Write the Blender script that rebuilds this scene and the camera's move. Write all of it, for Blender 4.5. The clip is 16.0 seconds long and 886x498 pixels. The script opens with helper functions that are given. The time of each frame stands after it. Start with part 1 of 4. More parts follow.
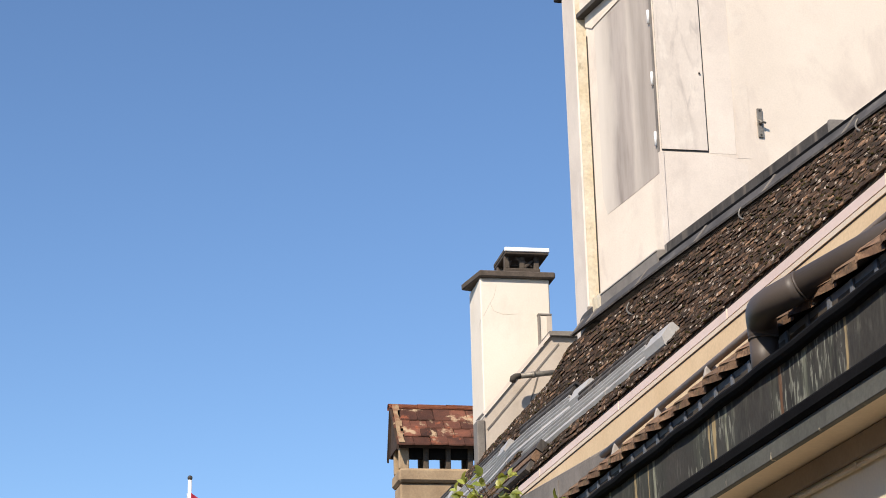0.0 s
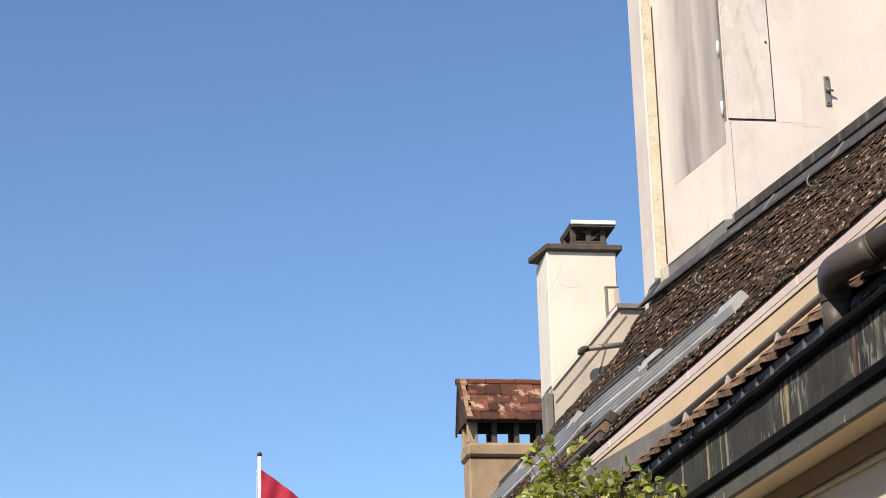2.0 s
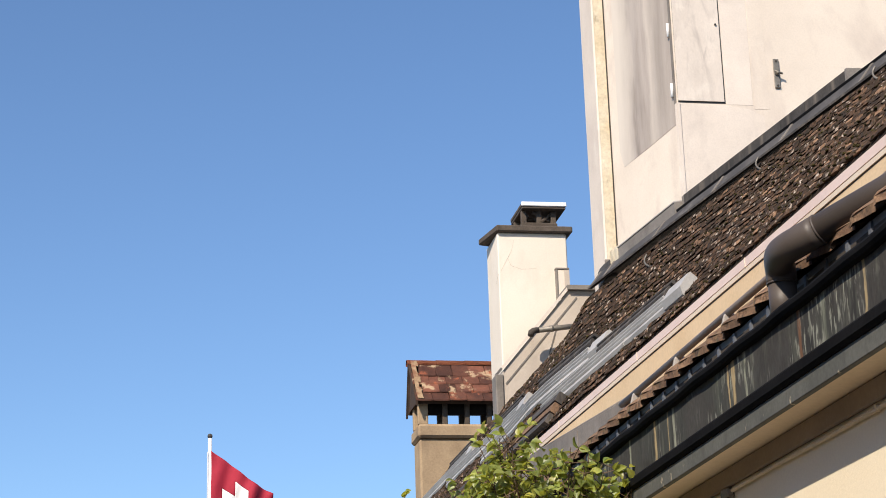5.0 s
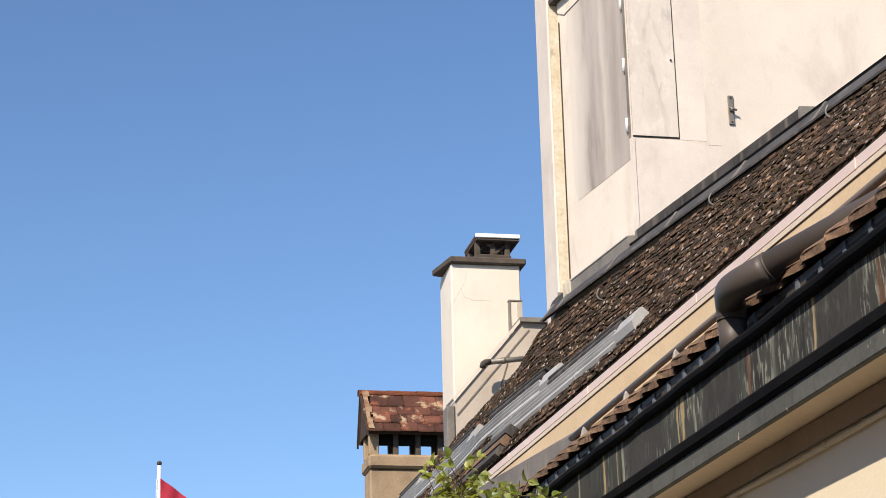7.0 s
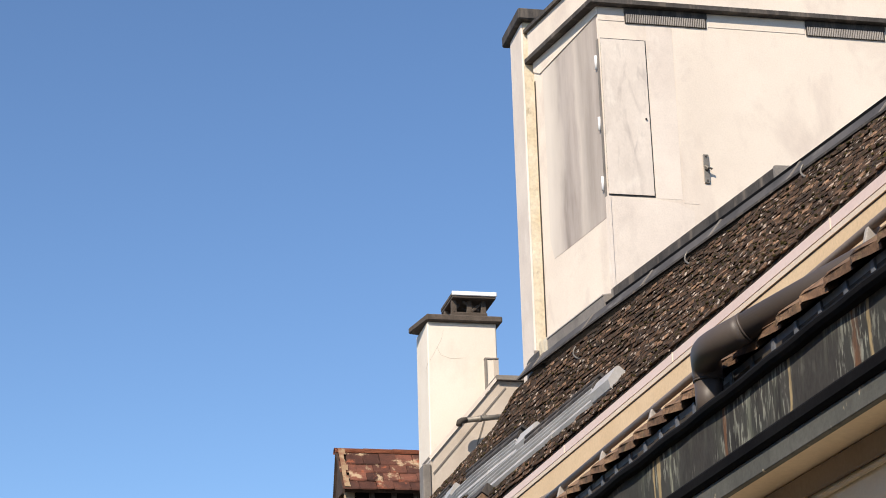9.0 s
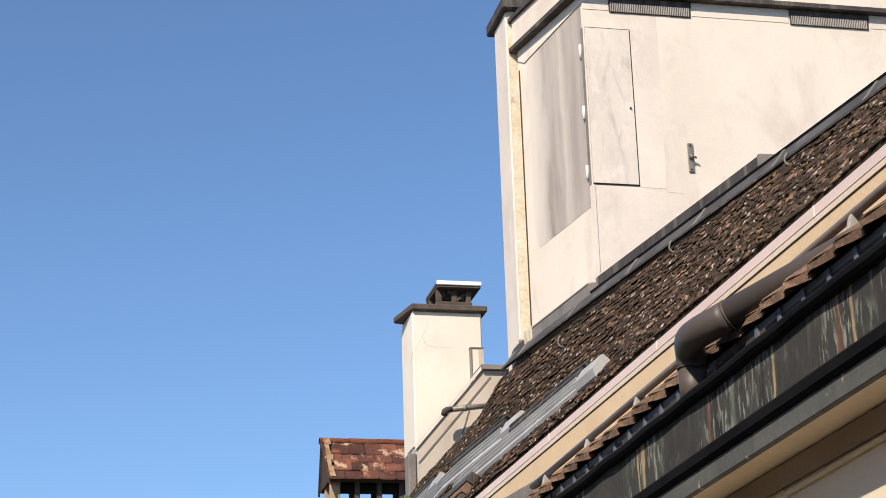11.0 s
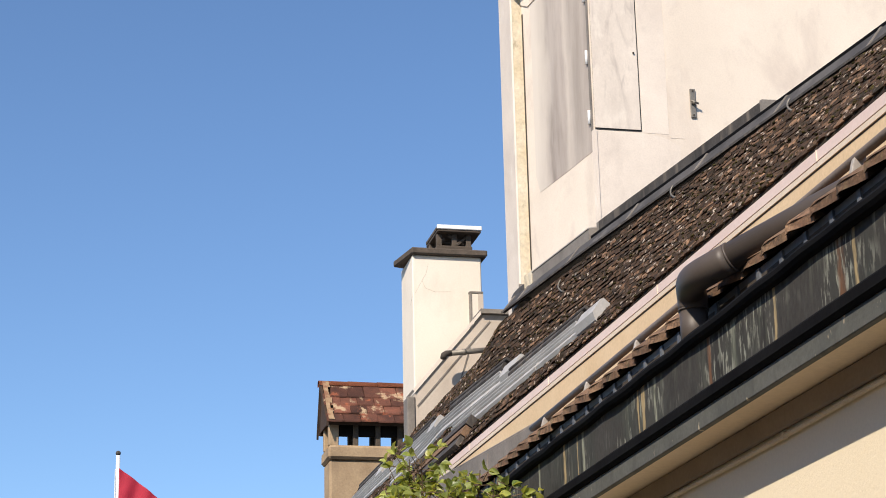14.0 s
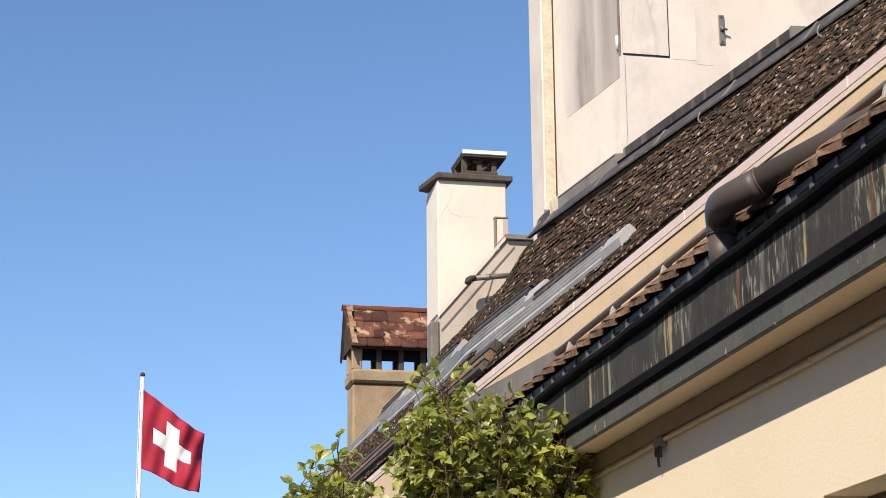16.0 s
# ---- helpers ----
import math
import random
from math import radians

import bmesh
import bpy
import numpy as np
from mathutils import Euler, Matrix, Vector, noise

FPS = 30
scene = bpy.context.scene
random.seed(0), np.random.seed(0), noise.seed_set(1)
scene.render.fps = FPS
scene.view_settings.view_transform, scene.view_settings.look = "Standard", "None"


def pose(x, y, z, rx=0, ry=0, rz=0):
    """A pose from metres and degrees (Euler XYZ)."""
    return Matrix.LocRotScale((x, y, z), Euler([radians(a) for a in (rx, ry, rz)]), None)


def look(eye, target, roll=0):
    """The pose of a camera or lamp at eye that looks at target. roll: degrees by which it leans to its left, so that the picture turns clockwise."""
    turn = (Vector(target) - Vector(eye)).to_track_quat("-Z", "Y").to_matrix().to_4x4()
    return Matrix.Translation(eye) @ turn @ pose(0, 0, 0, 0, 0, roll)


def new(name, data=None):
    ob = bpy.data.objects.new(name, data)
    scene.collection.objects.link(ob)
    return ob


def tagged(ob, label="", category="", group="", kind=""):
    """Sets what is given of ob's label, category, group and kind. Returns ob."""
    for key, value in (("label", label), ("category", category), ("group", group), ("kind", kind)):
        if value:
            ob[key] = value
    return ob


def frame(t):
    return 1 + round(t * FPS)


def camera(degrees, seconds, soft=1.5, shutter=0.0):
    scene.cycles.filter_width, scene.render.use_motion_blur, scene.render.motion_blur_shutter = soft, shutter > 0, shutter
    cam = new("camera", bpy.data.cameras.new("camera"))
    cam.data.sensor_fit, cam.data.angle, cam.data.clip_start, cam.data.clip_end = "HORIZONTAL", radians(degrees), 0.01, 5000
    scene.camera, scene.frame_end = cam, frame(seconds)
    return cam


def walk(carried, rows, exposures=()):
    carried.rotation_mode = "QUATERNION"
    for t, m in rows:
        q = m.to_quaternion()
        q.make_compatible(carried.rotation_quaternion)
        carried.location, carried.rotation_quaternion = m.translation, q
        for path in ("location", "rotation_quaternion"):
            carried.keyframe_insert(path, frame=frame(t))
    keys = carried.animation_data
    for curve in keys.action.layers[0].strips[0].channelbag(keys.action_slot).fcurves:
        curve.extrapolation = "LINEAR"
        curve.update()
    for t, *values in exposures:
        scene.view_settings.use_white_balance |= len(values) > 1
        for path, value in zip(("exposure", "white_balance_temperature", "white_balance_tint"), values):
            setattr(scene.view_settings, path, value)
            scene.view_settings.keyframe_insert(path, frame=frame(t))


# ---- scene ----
# ---------------------------------------------------------------- camera and path
cam = camera(26.0, 16.0, soft=0.95)
ROWS = [
    (0, pose(-0.0039, 0.0011, 1.6684, 108.230, 1.357, -10.090)),
    (0.5, pose(-0.0023, -0.0001, 1.6713, 108.310, 1.680, -9.539)),
    (1, pose(-0.0044, 0.0002, 1.6593, 108.165, 1.731, -8.835)),
    (1.5, pose(-0.0235, 0.0050, 1.6397, 107.892, 1.707, -8.235)),
    (2, pose(-0.0205, 0.0074, 1.6324, 107.597, 1.413, -8.035)),
    (2.5, pose(-0.0163, 0.0087, 1.6405, 107.421, 1.245, -8.117)),
    (3, pose(-0.0160, 0.0068, 1.6385, 107.332, 1.157, -8.415)),
    (3.5, pose(-0.0159, 0.0064, 1.6356, 107.249, 1.178, -8.742)),
    (4, pose(-0.0125, 0.0075, 1.6330, 107.071, 1.325, -8.968)),
    (6.3, pose(-0.0004, 0.0046, 1.6323, 107.096, 1.637, -10.438)),
    (6.5, pose(0.0015, 0.0055, 1.6358, 107.308, 1.498, -10.646)),
    (7, pose(0.0000, 0.0044, 1.6373, 107.865, 1.286, -11.015)),
    (7.5, pose(-0.0041, 0.0057, 1.6486, 108.522, 1.223, -11.274)),
    (8, pose(-0.0035, 0.0046, 1.6492, 109.105, 1.183, -11.467)),
    (8.5, pose(-0.0005, 0.0014, 1.6520, 109.434, 1.338, -11.564)),
    (9, pose(0.0000, -0.0000, 1.6500, 109.539, 1.480, -11.692)),
    (9.5, pose(0.0051, 0.0029, 1.6480, 109.493, 1.552, -11.842)),
    (10, pose(0.0044, 0.0004, 1.6461, 109.360, 1.605, -11.950)),
    (12.5, pose(0.0060, 0.0031, 1.6424, 108.942, 1.793, -12.164)),
    (13, pose(0.0135, 0.0014, 1.6402, 108.649, 1.620, -12.259)),
    (13.5, pose(0.0078, 0.0024, 1.6279, 108.197, 1.425, -12.285)),
    (14, pose(-0.0059, 0.0067, 1.6234, 107.611, 1.232, -12.257)),
    (14.5, pose(-0.0116, 0.0104, 1.6262, 106.909, 0.979, -12.176)),
    (15, pose(-0.0188, 0.0109, 1.6132, 106.219, 0.852, -11.971)),
    (15.5, pose(-0.0224, 0.0136, 1.6114, 105.721, 0.698, -11.805)),
    (16, pose(-0.0225, 0.0145, 1.6094, 105.417, 0.486, -11.750)),
]
walk(cam, ROWS)

# ---------------------------------------------------------------- world, sun, exposure
SUN_EL, SUN_X, SUN_Y = 39.0, -0.63, -0.777
world = bpy.data.worlds.new("sky_world")
scene.world = world
world.use_nodes = True
wn, wl = world.node_tree.nodes, world.node_tree.links
sky = wn.new("ShaderNodeTexSky")
sky.sky_type = "NISHITA"
sky.sun_disc = False
sky.sun_elevation = radians(SUN_EL)
sky.sun_rotation = math.atan2(SUN_X, SUN_Y)
sky.altitude, sky.air_density, sky.dust_density, sky.ozone_density = 400, 1.0, 0.35, 6.0
wn["Background"].inputs["Strength"].default_value = 0.155
wl.new(sky.outputs[0], wn["Background"].inputs["Color"])
sun_data = bpy.data.lights.new("sun", "SUN")
sun_data.energy, sun_data.angle, sun_data.color = 5.9, radians(0.55), (1.0, 0.88, 0.73)
sun = new("sun", sun_data)
sun.matrix_world = look((SUN_X * 40, SUN_Y * 40, 40 * math.tan(radians(SUN_EL))), (0, 0, 0))
scene.view_settings.exposure = 0.0


# ---------------------------------------------------------------- materials
def ramp(nt, fac, stops):
    r = nt.nodes.new("ShaderNodeValToRGB")
    e = r.color_ramp.elements
    while len(e) < len(stops):
        e.new(0.5)
    for k, (p, c) in zip(e, stops):
        k.position, k.color = p, (*c, 1)
    nt.links.new(fac, r.inputs[0])
    return r.outputs[0]


def tex(nt, scale, detail=6, rough=0.6, stretch=(1, 1, 1), kind="noise", distort=0.0, turn=(0, 0, 0)):
    co = nt.nodes.new("ShaderNodeNewGeometry")
    mp = nt.nodes.new("ShaderNodeMapping")
    mp.inputs["Scale"].default_value = stretch
    mp.inputs["Rotation"].default_value = turn
    nt.links.new(co.outputs["Position"], mp.inputs[0])
    n = nt.nodes.new("ShaderNodeTexNoise" if kind == "noise" else "ShaderNodeTexVoronoi")
    n.inputs["Scale"].default_value = scale
    if kind == "noise":
        n.inputs["Detail"].default_value = detail
        n.inputs["Roughness"].default_value = rough
        n.inputs["Distortion"].default_value = distort
    nt.links.new(mp.outputs[0], n.inputs["Vector"])
    return n.outputs[0]


def mix(nt, fac, a, b, mode="MIX"):
    m = nt.nodes.new("ShaderNodeMix")
    m.data_type, m.blend_type = "RGBA", mode
    for sock, v in ((m.inputs["Factor"], fac), (m.inputs["A"], a), (m.inputs["B"], b)):
        if isinstance(v, (int, float)):
            sock.default_value = v
        elif isinstance(v, tuple):
            sock.default_value = (*v, 1)
        else:
            nt.links.new(v, sock)
    return m.outputs["Result"]


def material(name, a, b, big=1.5, fine=40.0, rough=0.85, bump=0.15, metal=0.0, stretch=(1, 1, 1), grain=0.25, extra=None, piece=0.0, depth=0.01, spec=0.4):
    """A two-scale surface: broad change between a and b, fine grain, relief, and optional stains."""
    m = bpy.data.materials.new(name)
    m.use_nodes = True
    nt = m.node_tree
    bs = nt.nodes["Principled BSDF"]
    broad = tex(nt, big, 5, 0.6, stretch)
    col = ramp(nt, broad, [(0.32, a), (0.68, b)])
    small = tex(nt, fine, 4, 0.7, stretch)
    dark = ramp(nt, small, [(0.3, (1 - grain,) * 3), (0.7, (1 + grain * 0.4,) * 3)])
    col = mix(nt, 1.0, col, dark, "MULTIPLY")
    if piece:
        oi = nt.nodes.new("ShaderNodeObjectInfo")
        geo = nt.nodes.new("ShaderNodeNewGeometry")
        add = nt.nodes.new("ShaderNodeMath")
        add.operation = "ADD"
        nt.links.new(oi.outputs["Random"], add.inputs[0])
        nt.links.new(geo.outputs["Random Per Island"], add.inputs[1])
        fr = nt.nodes.new("ShaderNodeMath")
        fr.operation = "FRACT"
        nt.links.new(add.outputs[0], fr.inputs[0])
        col = mix(nt, 1.0, col, ramp(nt, fr.outputs[0], [(0.0, (1 - piece,) * 3), (0.6, (1.0,) * 3), (1.0, (1 + piece,) * 3)]), "MULTIPLY")
    if extra:
        col = extra(nt, col)
    nt.links.new(col, bs.inputs["Base Color"])
    bs.inputs["Roughness"].default_value = rough
    bs.inputs["Metallic"].default_value = metal
    bs.inputs["Specular IOR Level"].default_value = spec
    if bump:
        bp = nt.nodes.new("ShaderNodeBump")
        bp.inputs["Strength"].default_value = bump
        bp.inputs["Distance"].default_value = depth
        nt.links.new(small, bp.inputs["Height"])
        nt.links.new(bp.outputs[0], bs.inputs["Normal"])
    return m


def stains(colour, scale, lo, hi, stretch, amount=1.0, detail=5, turn=(0, 0, 0), distort=0.0):
    def f(nt, col):
        n = tex(nt, scale, detail, 0.65, stretch, "noise", distort, turn)
        k = ramp(nt, n, [(lo, (0, 0, 0)), (hi, (amount,) * 3)])
        return mix(nt, k, col, colour)
    return f


def clustered(colour, fine, lo, hi, stretch, broad, blo, bhi, amount=1.0):
    """Fine marks that come in loose groups with bare stretches between them."""
    def f(nt, col):
        a = ramp(nt, tex(nt, fine, 4, 0.6, stretch), [(lo, (0, 0, 0)), (hi, (amount,) * 3)])
        b = ramp(nt, tex(nt, broad, 2, 0.5), [(blo, (0, 0, 0)), (bhi, (1, 1, 1))])
        return mix(nt, mix(nt, 1.0, a, b, "MULTIPLY"), col, colour)
    return f


def both(*fs):
    def f(nt, col):
        for g in fs:
            col = g(nt, col)
        return col
    return f


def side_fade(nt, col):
    """Tone of the coat on the tower's narrow side: darkest in its middle, dying out towards its edges."""
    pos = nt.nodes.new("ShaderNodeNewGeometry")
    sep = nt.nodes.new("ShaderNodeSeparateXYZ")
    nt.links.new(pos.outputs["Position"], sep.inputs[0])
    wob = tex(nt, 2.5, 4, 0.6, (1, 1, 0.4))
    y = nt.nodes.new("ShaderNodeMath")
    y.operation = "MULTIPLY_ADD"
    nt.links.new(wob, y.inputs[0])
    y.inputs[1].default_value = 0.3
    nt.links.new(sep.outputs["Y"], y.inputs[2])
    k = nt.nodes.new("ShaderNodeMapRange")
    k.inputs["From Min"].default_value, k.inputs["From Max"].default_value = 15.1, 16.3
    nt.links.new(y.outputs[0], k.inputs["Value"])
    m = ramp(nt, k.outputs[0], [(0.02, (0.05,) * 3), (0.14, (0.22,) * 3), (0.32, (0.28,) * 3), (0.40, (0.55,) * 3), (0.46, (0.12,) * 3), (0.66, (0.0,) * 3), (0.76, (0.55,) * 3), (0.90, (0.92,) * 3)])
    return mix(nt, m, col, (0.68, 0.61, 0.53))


PLASTER = material("cream_plaster", (0.70, 0.61, 0.515), (0.79, 0.695, 0.59), 1.1, 60, 0.92, 0.2, grain=0.07,
                   extra=both(stains((0.52, 0.435, 0.38), 1.9, 0.50, 0.72, (1, 1, 0.6), 0.65, 6, (0, 0.5, 0), 0.6), stains((0.76, 0.69, 0.60), 3.0, 0.58, 0.75, (1, 1, 1), 0.5), stains((0.62, 0.52, 0.42), 9.0, 0.60, 0.75, (1, 1, 1), 0.3)))
PLASTER_GREY = material("weathered_plaster", (0.66, 0.575, 0.50), (0.77, 0.68, 0.59), 1.9, 60, 0.92, 0.2, grain=0.07,
                        extra=both(stains((0.42, 0.36, 0.32), 3.2, 0.55, 0.78, (1, 1, 0.5), 0.5), stains((0.80, 0.74, 0.66), 4.5, 0.58, 0.7, (1, 1, 0.6), 0.5)))
PLASTER_SIDE = material("streaky_grey_plaster", (0.21, 0.175, 0.155), (0.44, 0.38, 0.34), 2.2, 60, 0.92, 0.2, stretch=(1, 1.6, 0.22), grain=0.07,
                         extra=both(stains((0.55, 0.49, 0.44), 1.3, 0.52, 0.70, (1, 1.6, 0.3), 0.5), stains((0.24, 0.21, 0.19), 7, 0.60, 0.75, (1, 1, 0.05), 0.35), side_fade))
BEIGE_PLASTER = material("beige_plaster", (0.47, 0.40, 0.33), (0.58, 0.50, 0.42), 1.8, 60, 0.92, 0.2, grain=0.08,
                         extra=stains((0.36, 0.30, 0.24), 3.0, 0.55, 0.75, (1, 1, 0.6), 0.5))
HATCH = material("smudged_hatch", (0.62, 0.545, 0.475), (0.75, 0.665, 0.58), 2.6, 60, 0.85, 0.15, stretch=(1, 1, 0.6), grain=0.07,
                 extra=both(stains((0.38, 0.325, 0.29), 3.0, 0.54, 0.72, (1.6, 1, 0.5), 0.6, 5, (0, 0.6, 0), 0.8), stains((0.78, 0.71, 0.62), 4, 0.55, 0.68, (1, 1, 0.6), 0.7),
                            stains((0.42, 0.365, 0.33), 6, 0.60, 0.72, (2.2, 1, 0.35), 0.6, 4, (0, -0.9, 0), 0.5)))
PLASTER_OLD = material("crumbling_yellowed_plaster", (0.62, 0.52, 0.36), (0.72, 0.65, 0.52), 4.0, 30, 0.95, 0.5, grain=0.2,
                       extra=stains((0.30, 0.24, 0.16), 9, 0.62, 0.72, (1, 1, 0.6), 0.8))
WHITE_PLASTER = material("white_render", (0.74, 0.665, 0.56), (0.80, 0.73, 0.63), 1.2, 50, 0.92, 0.15, grain=0.05,
                         extra=both(stains((0.55, 0.47, 0.38), 2.2, 0.56, 0.8, (1, 1, 0.5), 0.4), stains((0.62, 0.52, 0.42), 7.0, 0.60, 0.74, (1, 1, 0.35), 0.35)))

OCHRE_WALL = material("ochre_wall", (0.66, 0.49, 0.30), (0.74, 0.57, 0.37), 2.0, 60, 0.92, 0.2, grain=0.12)
CREAM_WALL = material("pale_yellow_wall", (0.86, 0.745, 0.545), (0.90, 0.79, 0.60), 1.2, 70, 0.92, 0.15, grain=0.05)
SOFFIT = material("beige_soffit", (0.70, 0.56, 0.38), (0.76, 0.63, 0.45), 1.5, 50, 0.9, 0.1, grain=0.08)
CORNICE = material("brown_cornice", (0.30, 0.235, 0.17), (0.37, 0.29, 0.21), 2, 60, 0.85, 0.1, grain=0.1)
TAN = material("tan_chimney_render", (0.31, 0.22, 0.135), (0.43, 0.315, 0.195), 2.5, 35, 0.95, 0.4, grain=0.2,
               extra=stains((0.20, 0.14, 0.09), 2.4, 0.56, 0.8, (1, 1, 0.4), 0.6))
PINK = material("pinkish_painted_metal", (0.70, 0.555, 0.50), (0.78, 0.635, 0.575), 2.0, 60, 0.6, 0.05, grain=0.08)
CREAM_TRIM = material("cream_painted_wood", (0.80, 0.665, 0.52), (0.86, 0.74, 0.60), 2.0, 60, 0.7, 0.1, grain=0.08)


def per_piece(stops):
    """Multiply the colour by a tone picked at random for each tile."""
    def f(nt, col):
        oi = nt.nodes.new("ShaderNodeObjectInfo")
        geo = nt.nodes.new("ShaderNodeNewGeometry")
        add = nt.nodes.new("ShaderNodeMath")
        add.operation = "ADD"
        nt.links.new(oi.outputs["Random"], add.inputs[0])
        nt.links.new(geo.outputs["Random Per Island"], add.inputs[1])
        fr = nt.nodes.new("ShaderNodeMath")
        fr.operation = "FRACT"
        nt.links.new(add.outputs[0], fr.inputs[0])
        return mix(nt, 1.0, col, ramp(nt, fr.outputs[0], stops), "MULTIPLY")
    return f


MOSS_TILE = material("mossy_clay_tile", (0.026, 0.015, 0.009), (0.064, 0.038, 0.023), 2.2, 34, 0.95, 1.0, grain=0.65, depth=0.03,
                     extra=both(per_piece([(0.0, (0.55, 0.52, 0.48)), (0.60, (0.95, 0.86, 0.74)), (0.88, (1.3, 1.16, 1.0)), (1.0, (2.6, 2.3, 2.0))]),
                                stains((0.26, 0.20, 0.15), 16, 0.62, 0.74, (1, 1, 1), 0.6), stains((0.040, 0.034, 0.014), 7, 0.50, 0.62, (1, 1, 1), 0.7)))
# Bare noses coloured lighter than the tops, with bright patches, as if sunlit.
TILE_EDGE = material("worn_sunlit_tile_edge", (0.062, 0.037, 0.023), (0.145, 0.092, 0.060), 5, 60, 0.9, 0.6, grain=0.55,
                     extra=both(per_piece([(0.0, (0.35, 0.32, 0.28)), (0.55, (0.75, 0.66, 0.57)), (0.80, (1.15, 1.02, 0.90)), (0.93, (1.9, 1.75, 1.6)), (1.0, (3.2, 3.0, 2.75))]),
                                stains((0.60, 0.50, 0.41), 13, 0.585, 0.66, (1, 1, 1), 0.8, 4), stains((0.026, 0.019, 0.010), 19, 0.50, 0.60, (1, 1, 1), 0.85)))
MOSS = material("olive_brown_moss", (0.030, 0.026, 0.010), (0.095, 0.075, 0.028), 6, 120, 1.0, 1.0, grain=0.5, piece=0.5, depth=0.01, spec=0.1)
RIDGE_RED = material("red_ridge_tile", (0.30, 0.095, 0.045), (0.40, 0.145, 0.075), 5, 60, 0.9, 0.4, grain=0.3, extra=stains((0.14, 0.07, 0.045), 6, 0.55, 0.7, (1, 1, 1), 0.6))
TILE_OLD = material("weathered_brown_tile", (0.15, 0.082, 0.05), (0.28, 0.172, 0.10), 5, 60, 0.92, 0.6, grain=0.4, piece=0.35,
                    extra=both(stains((0.04, 0.03, 0.022), 22, 0.50, 0.66, (1, 1, 1), 0.85), stains((0.20, 0.16, 0.075), 13, 0.56, 0.68, (1, 1, 1), 0.7)))
TILE_RUST = material("rust_red_tile", (0.075, 0.030, 0.020), (0.17, 0.062, 0.036), 4, 60, 0.9, 0.5, grain=0.35, piece=0.5,
                     extra=both(stains((0.50, 0.36, 0.22), 3.2, 0.56, 0.62, (1, 1, 1), 0.8), stains((0.34, 0.10, 0.045), 4.5, 0.58, 0.64, (1, 1, 1), 0.7), stains((0.05, 0.028, 0.02), 3, 0.52, 0.64, (1, 1, 1), 0.6)))
DARK_METAL = material("dark_zinc", (0.050, 0.044, 0.040), (0.090, 0.080, 0.072), 3, 50, 0.75, 0.1, metal=0.0, grain=0.3, spec=0.25,
                      extra=both(stains((0.24, 0.20, 0.16), 9, 0.52, 0.72, (1, 1, 0.12), 0.6), stains((0.02, 0.018, 0.016), 12, 0.55, 0.7, (1, 1, 0.15), 0.6)))
BLACK_METAL = material("black_gutter_bead", (0.006, 0.006, 0.007), (0.012, 0.012, 0.013), 3, 60, 0.9, 0.05, grain=0.2, spec=0.06)


def streaks(rows):
    """Run-off marks on the gutter: each row is (y, half width, colour)."""
    def f(nt, col):
        pos = nt.nodes.new("ShaderNodeNewGeometry")
        sep = nt.nodes.new("ShaderNodeSeparateXYZ")
        nt.links.new(pos.outputs["Position"], sep.inputs[0])
        wob = tex(nt, 14, 3, 0.6, (1, 1, 0.5))
        gap = tex(nt, 30, 3, 0.6, (1, 1, 0.3))
        for y, w, c in rows:
            a = nt.nodes.new("ShaderNodeMath")
            a.operation = "MULTIPLY_ADD"
            nt.links.new(wob, a.inputs[0])
            a.inputs[1].default_value, a.inputs[2].default_value = 0.05, -y - 0.025
            s = nt.nodes.new("ShaderNodeMath")
            s.operation = "ADD"
            nt.links.new(a.outputs[0], s.inputs[0])
            nt.links.new(sep.outputs["Y"], s.inputs[1])
            d = nt.nodes.new("ShaderNodeMath")
            d.operation = "ABSOLUTE"
            nt.links.new(s.outputs[0], d.inputs[0])
            k = nt.nodes.new("ShaderNodeMapRange")
            k.inputs["From Min"].default_value, k.inputs["From Max"].default_value = w, w * 0.4
            nt.links.new(d.outputs[0], k.inputs["Value"])
            m = nt.nodes.new("ShaderNodeMath")
            m.operation = "MULTIPLY"
            nt.links.new(k.outputs[0], m.inputs[0])
            nt.links.new(ramp(nt, gap, [(0.32, (0.15,) * 3), (0.55, (0.95,) * 3)]), m.inputs[1])
            col = mix(nt, m.outputs[0], col, c)
        return col
    return f


TANS, RUST, PALE = (0.40, 0.31, 0.17), (0.16, 0.085, 0.05), (0.30, 0.31, 0.24)
PATINA = material("patinated_copper_gutter", (0.046, 0.043, 0.040), (0.074, 0.071, 0.066), 2.6, 60, 0.80, 0.1, metal=0.0, stretch=(1, 1, 0.6), grain=0.22, spec=0.12,
                  extra=both(stains((0.060, 0.068, 0.060), 2.2, 0.45, 0.6, (1, 1, 0.6), 0.6), clustered((0.36, 0.37, 0.31), 44, 0.53, 0.61, (1, 1, 0.24), 2.7, 0.50, 0.60, 0.75),
                             clustered((0.13, 0.14, 0.11), 22, 0.50, 0.66, (1, 1, 0.14), 1.9, 0.46, 0.60, 0.8), clustered((0.018, 0.018, 0.018), 9, 0.52, 0.66, (1, 1, 0.3), 2.5, 0.45, 0.60, 0.6),
                             streaks([(4.66, 0.014, TANS), (4.76, 0.03, RUST), (5.25, 0.013, TANS), (5.83, 0.02, RUST), (6.40, 0.016, PALE), (6.54, 0.022, TANS), (6.60, 0.010, TANS), (7.32, 0.020, PALE), (7.40, 0.010, TANS), (7.60, 0.020, TANS), (8.0, 0.02, PALE)])))
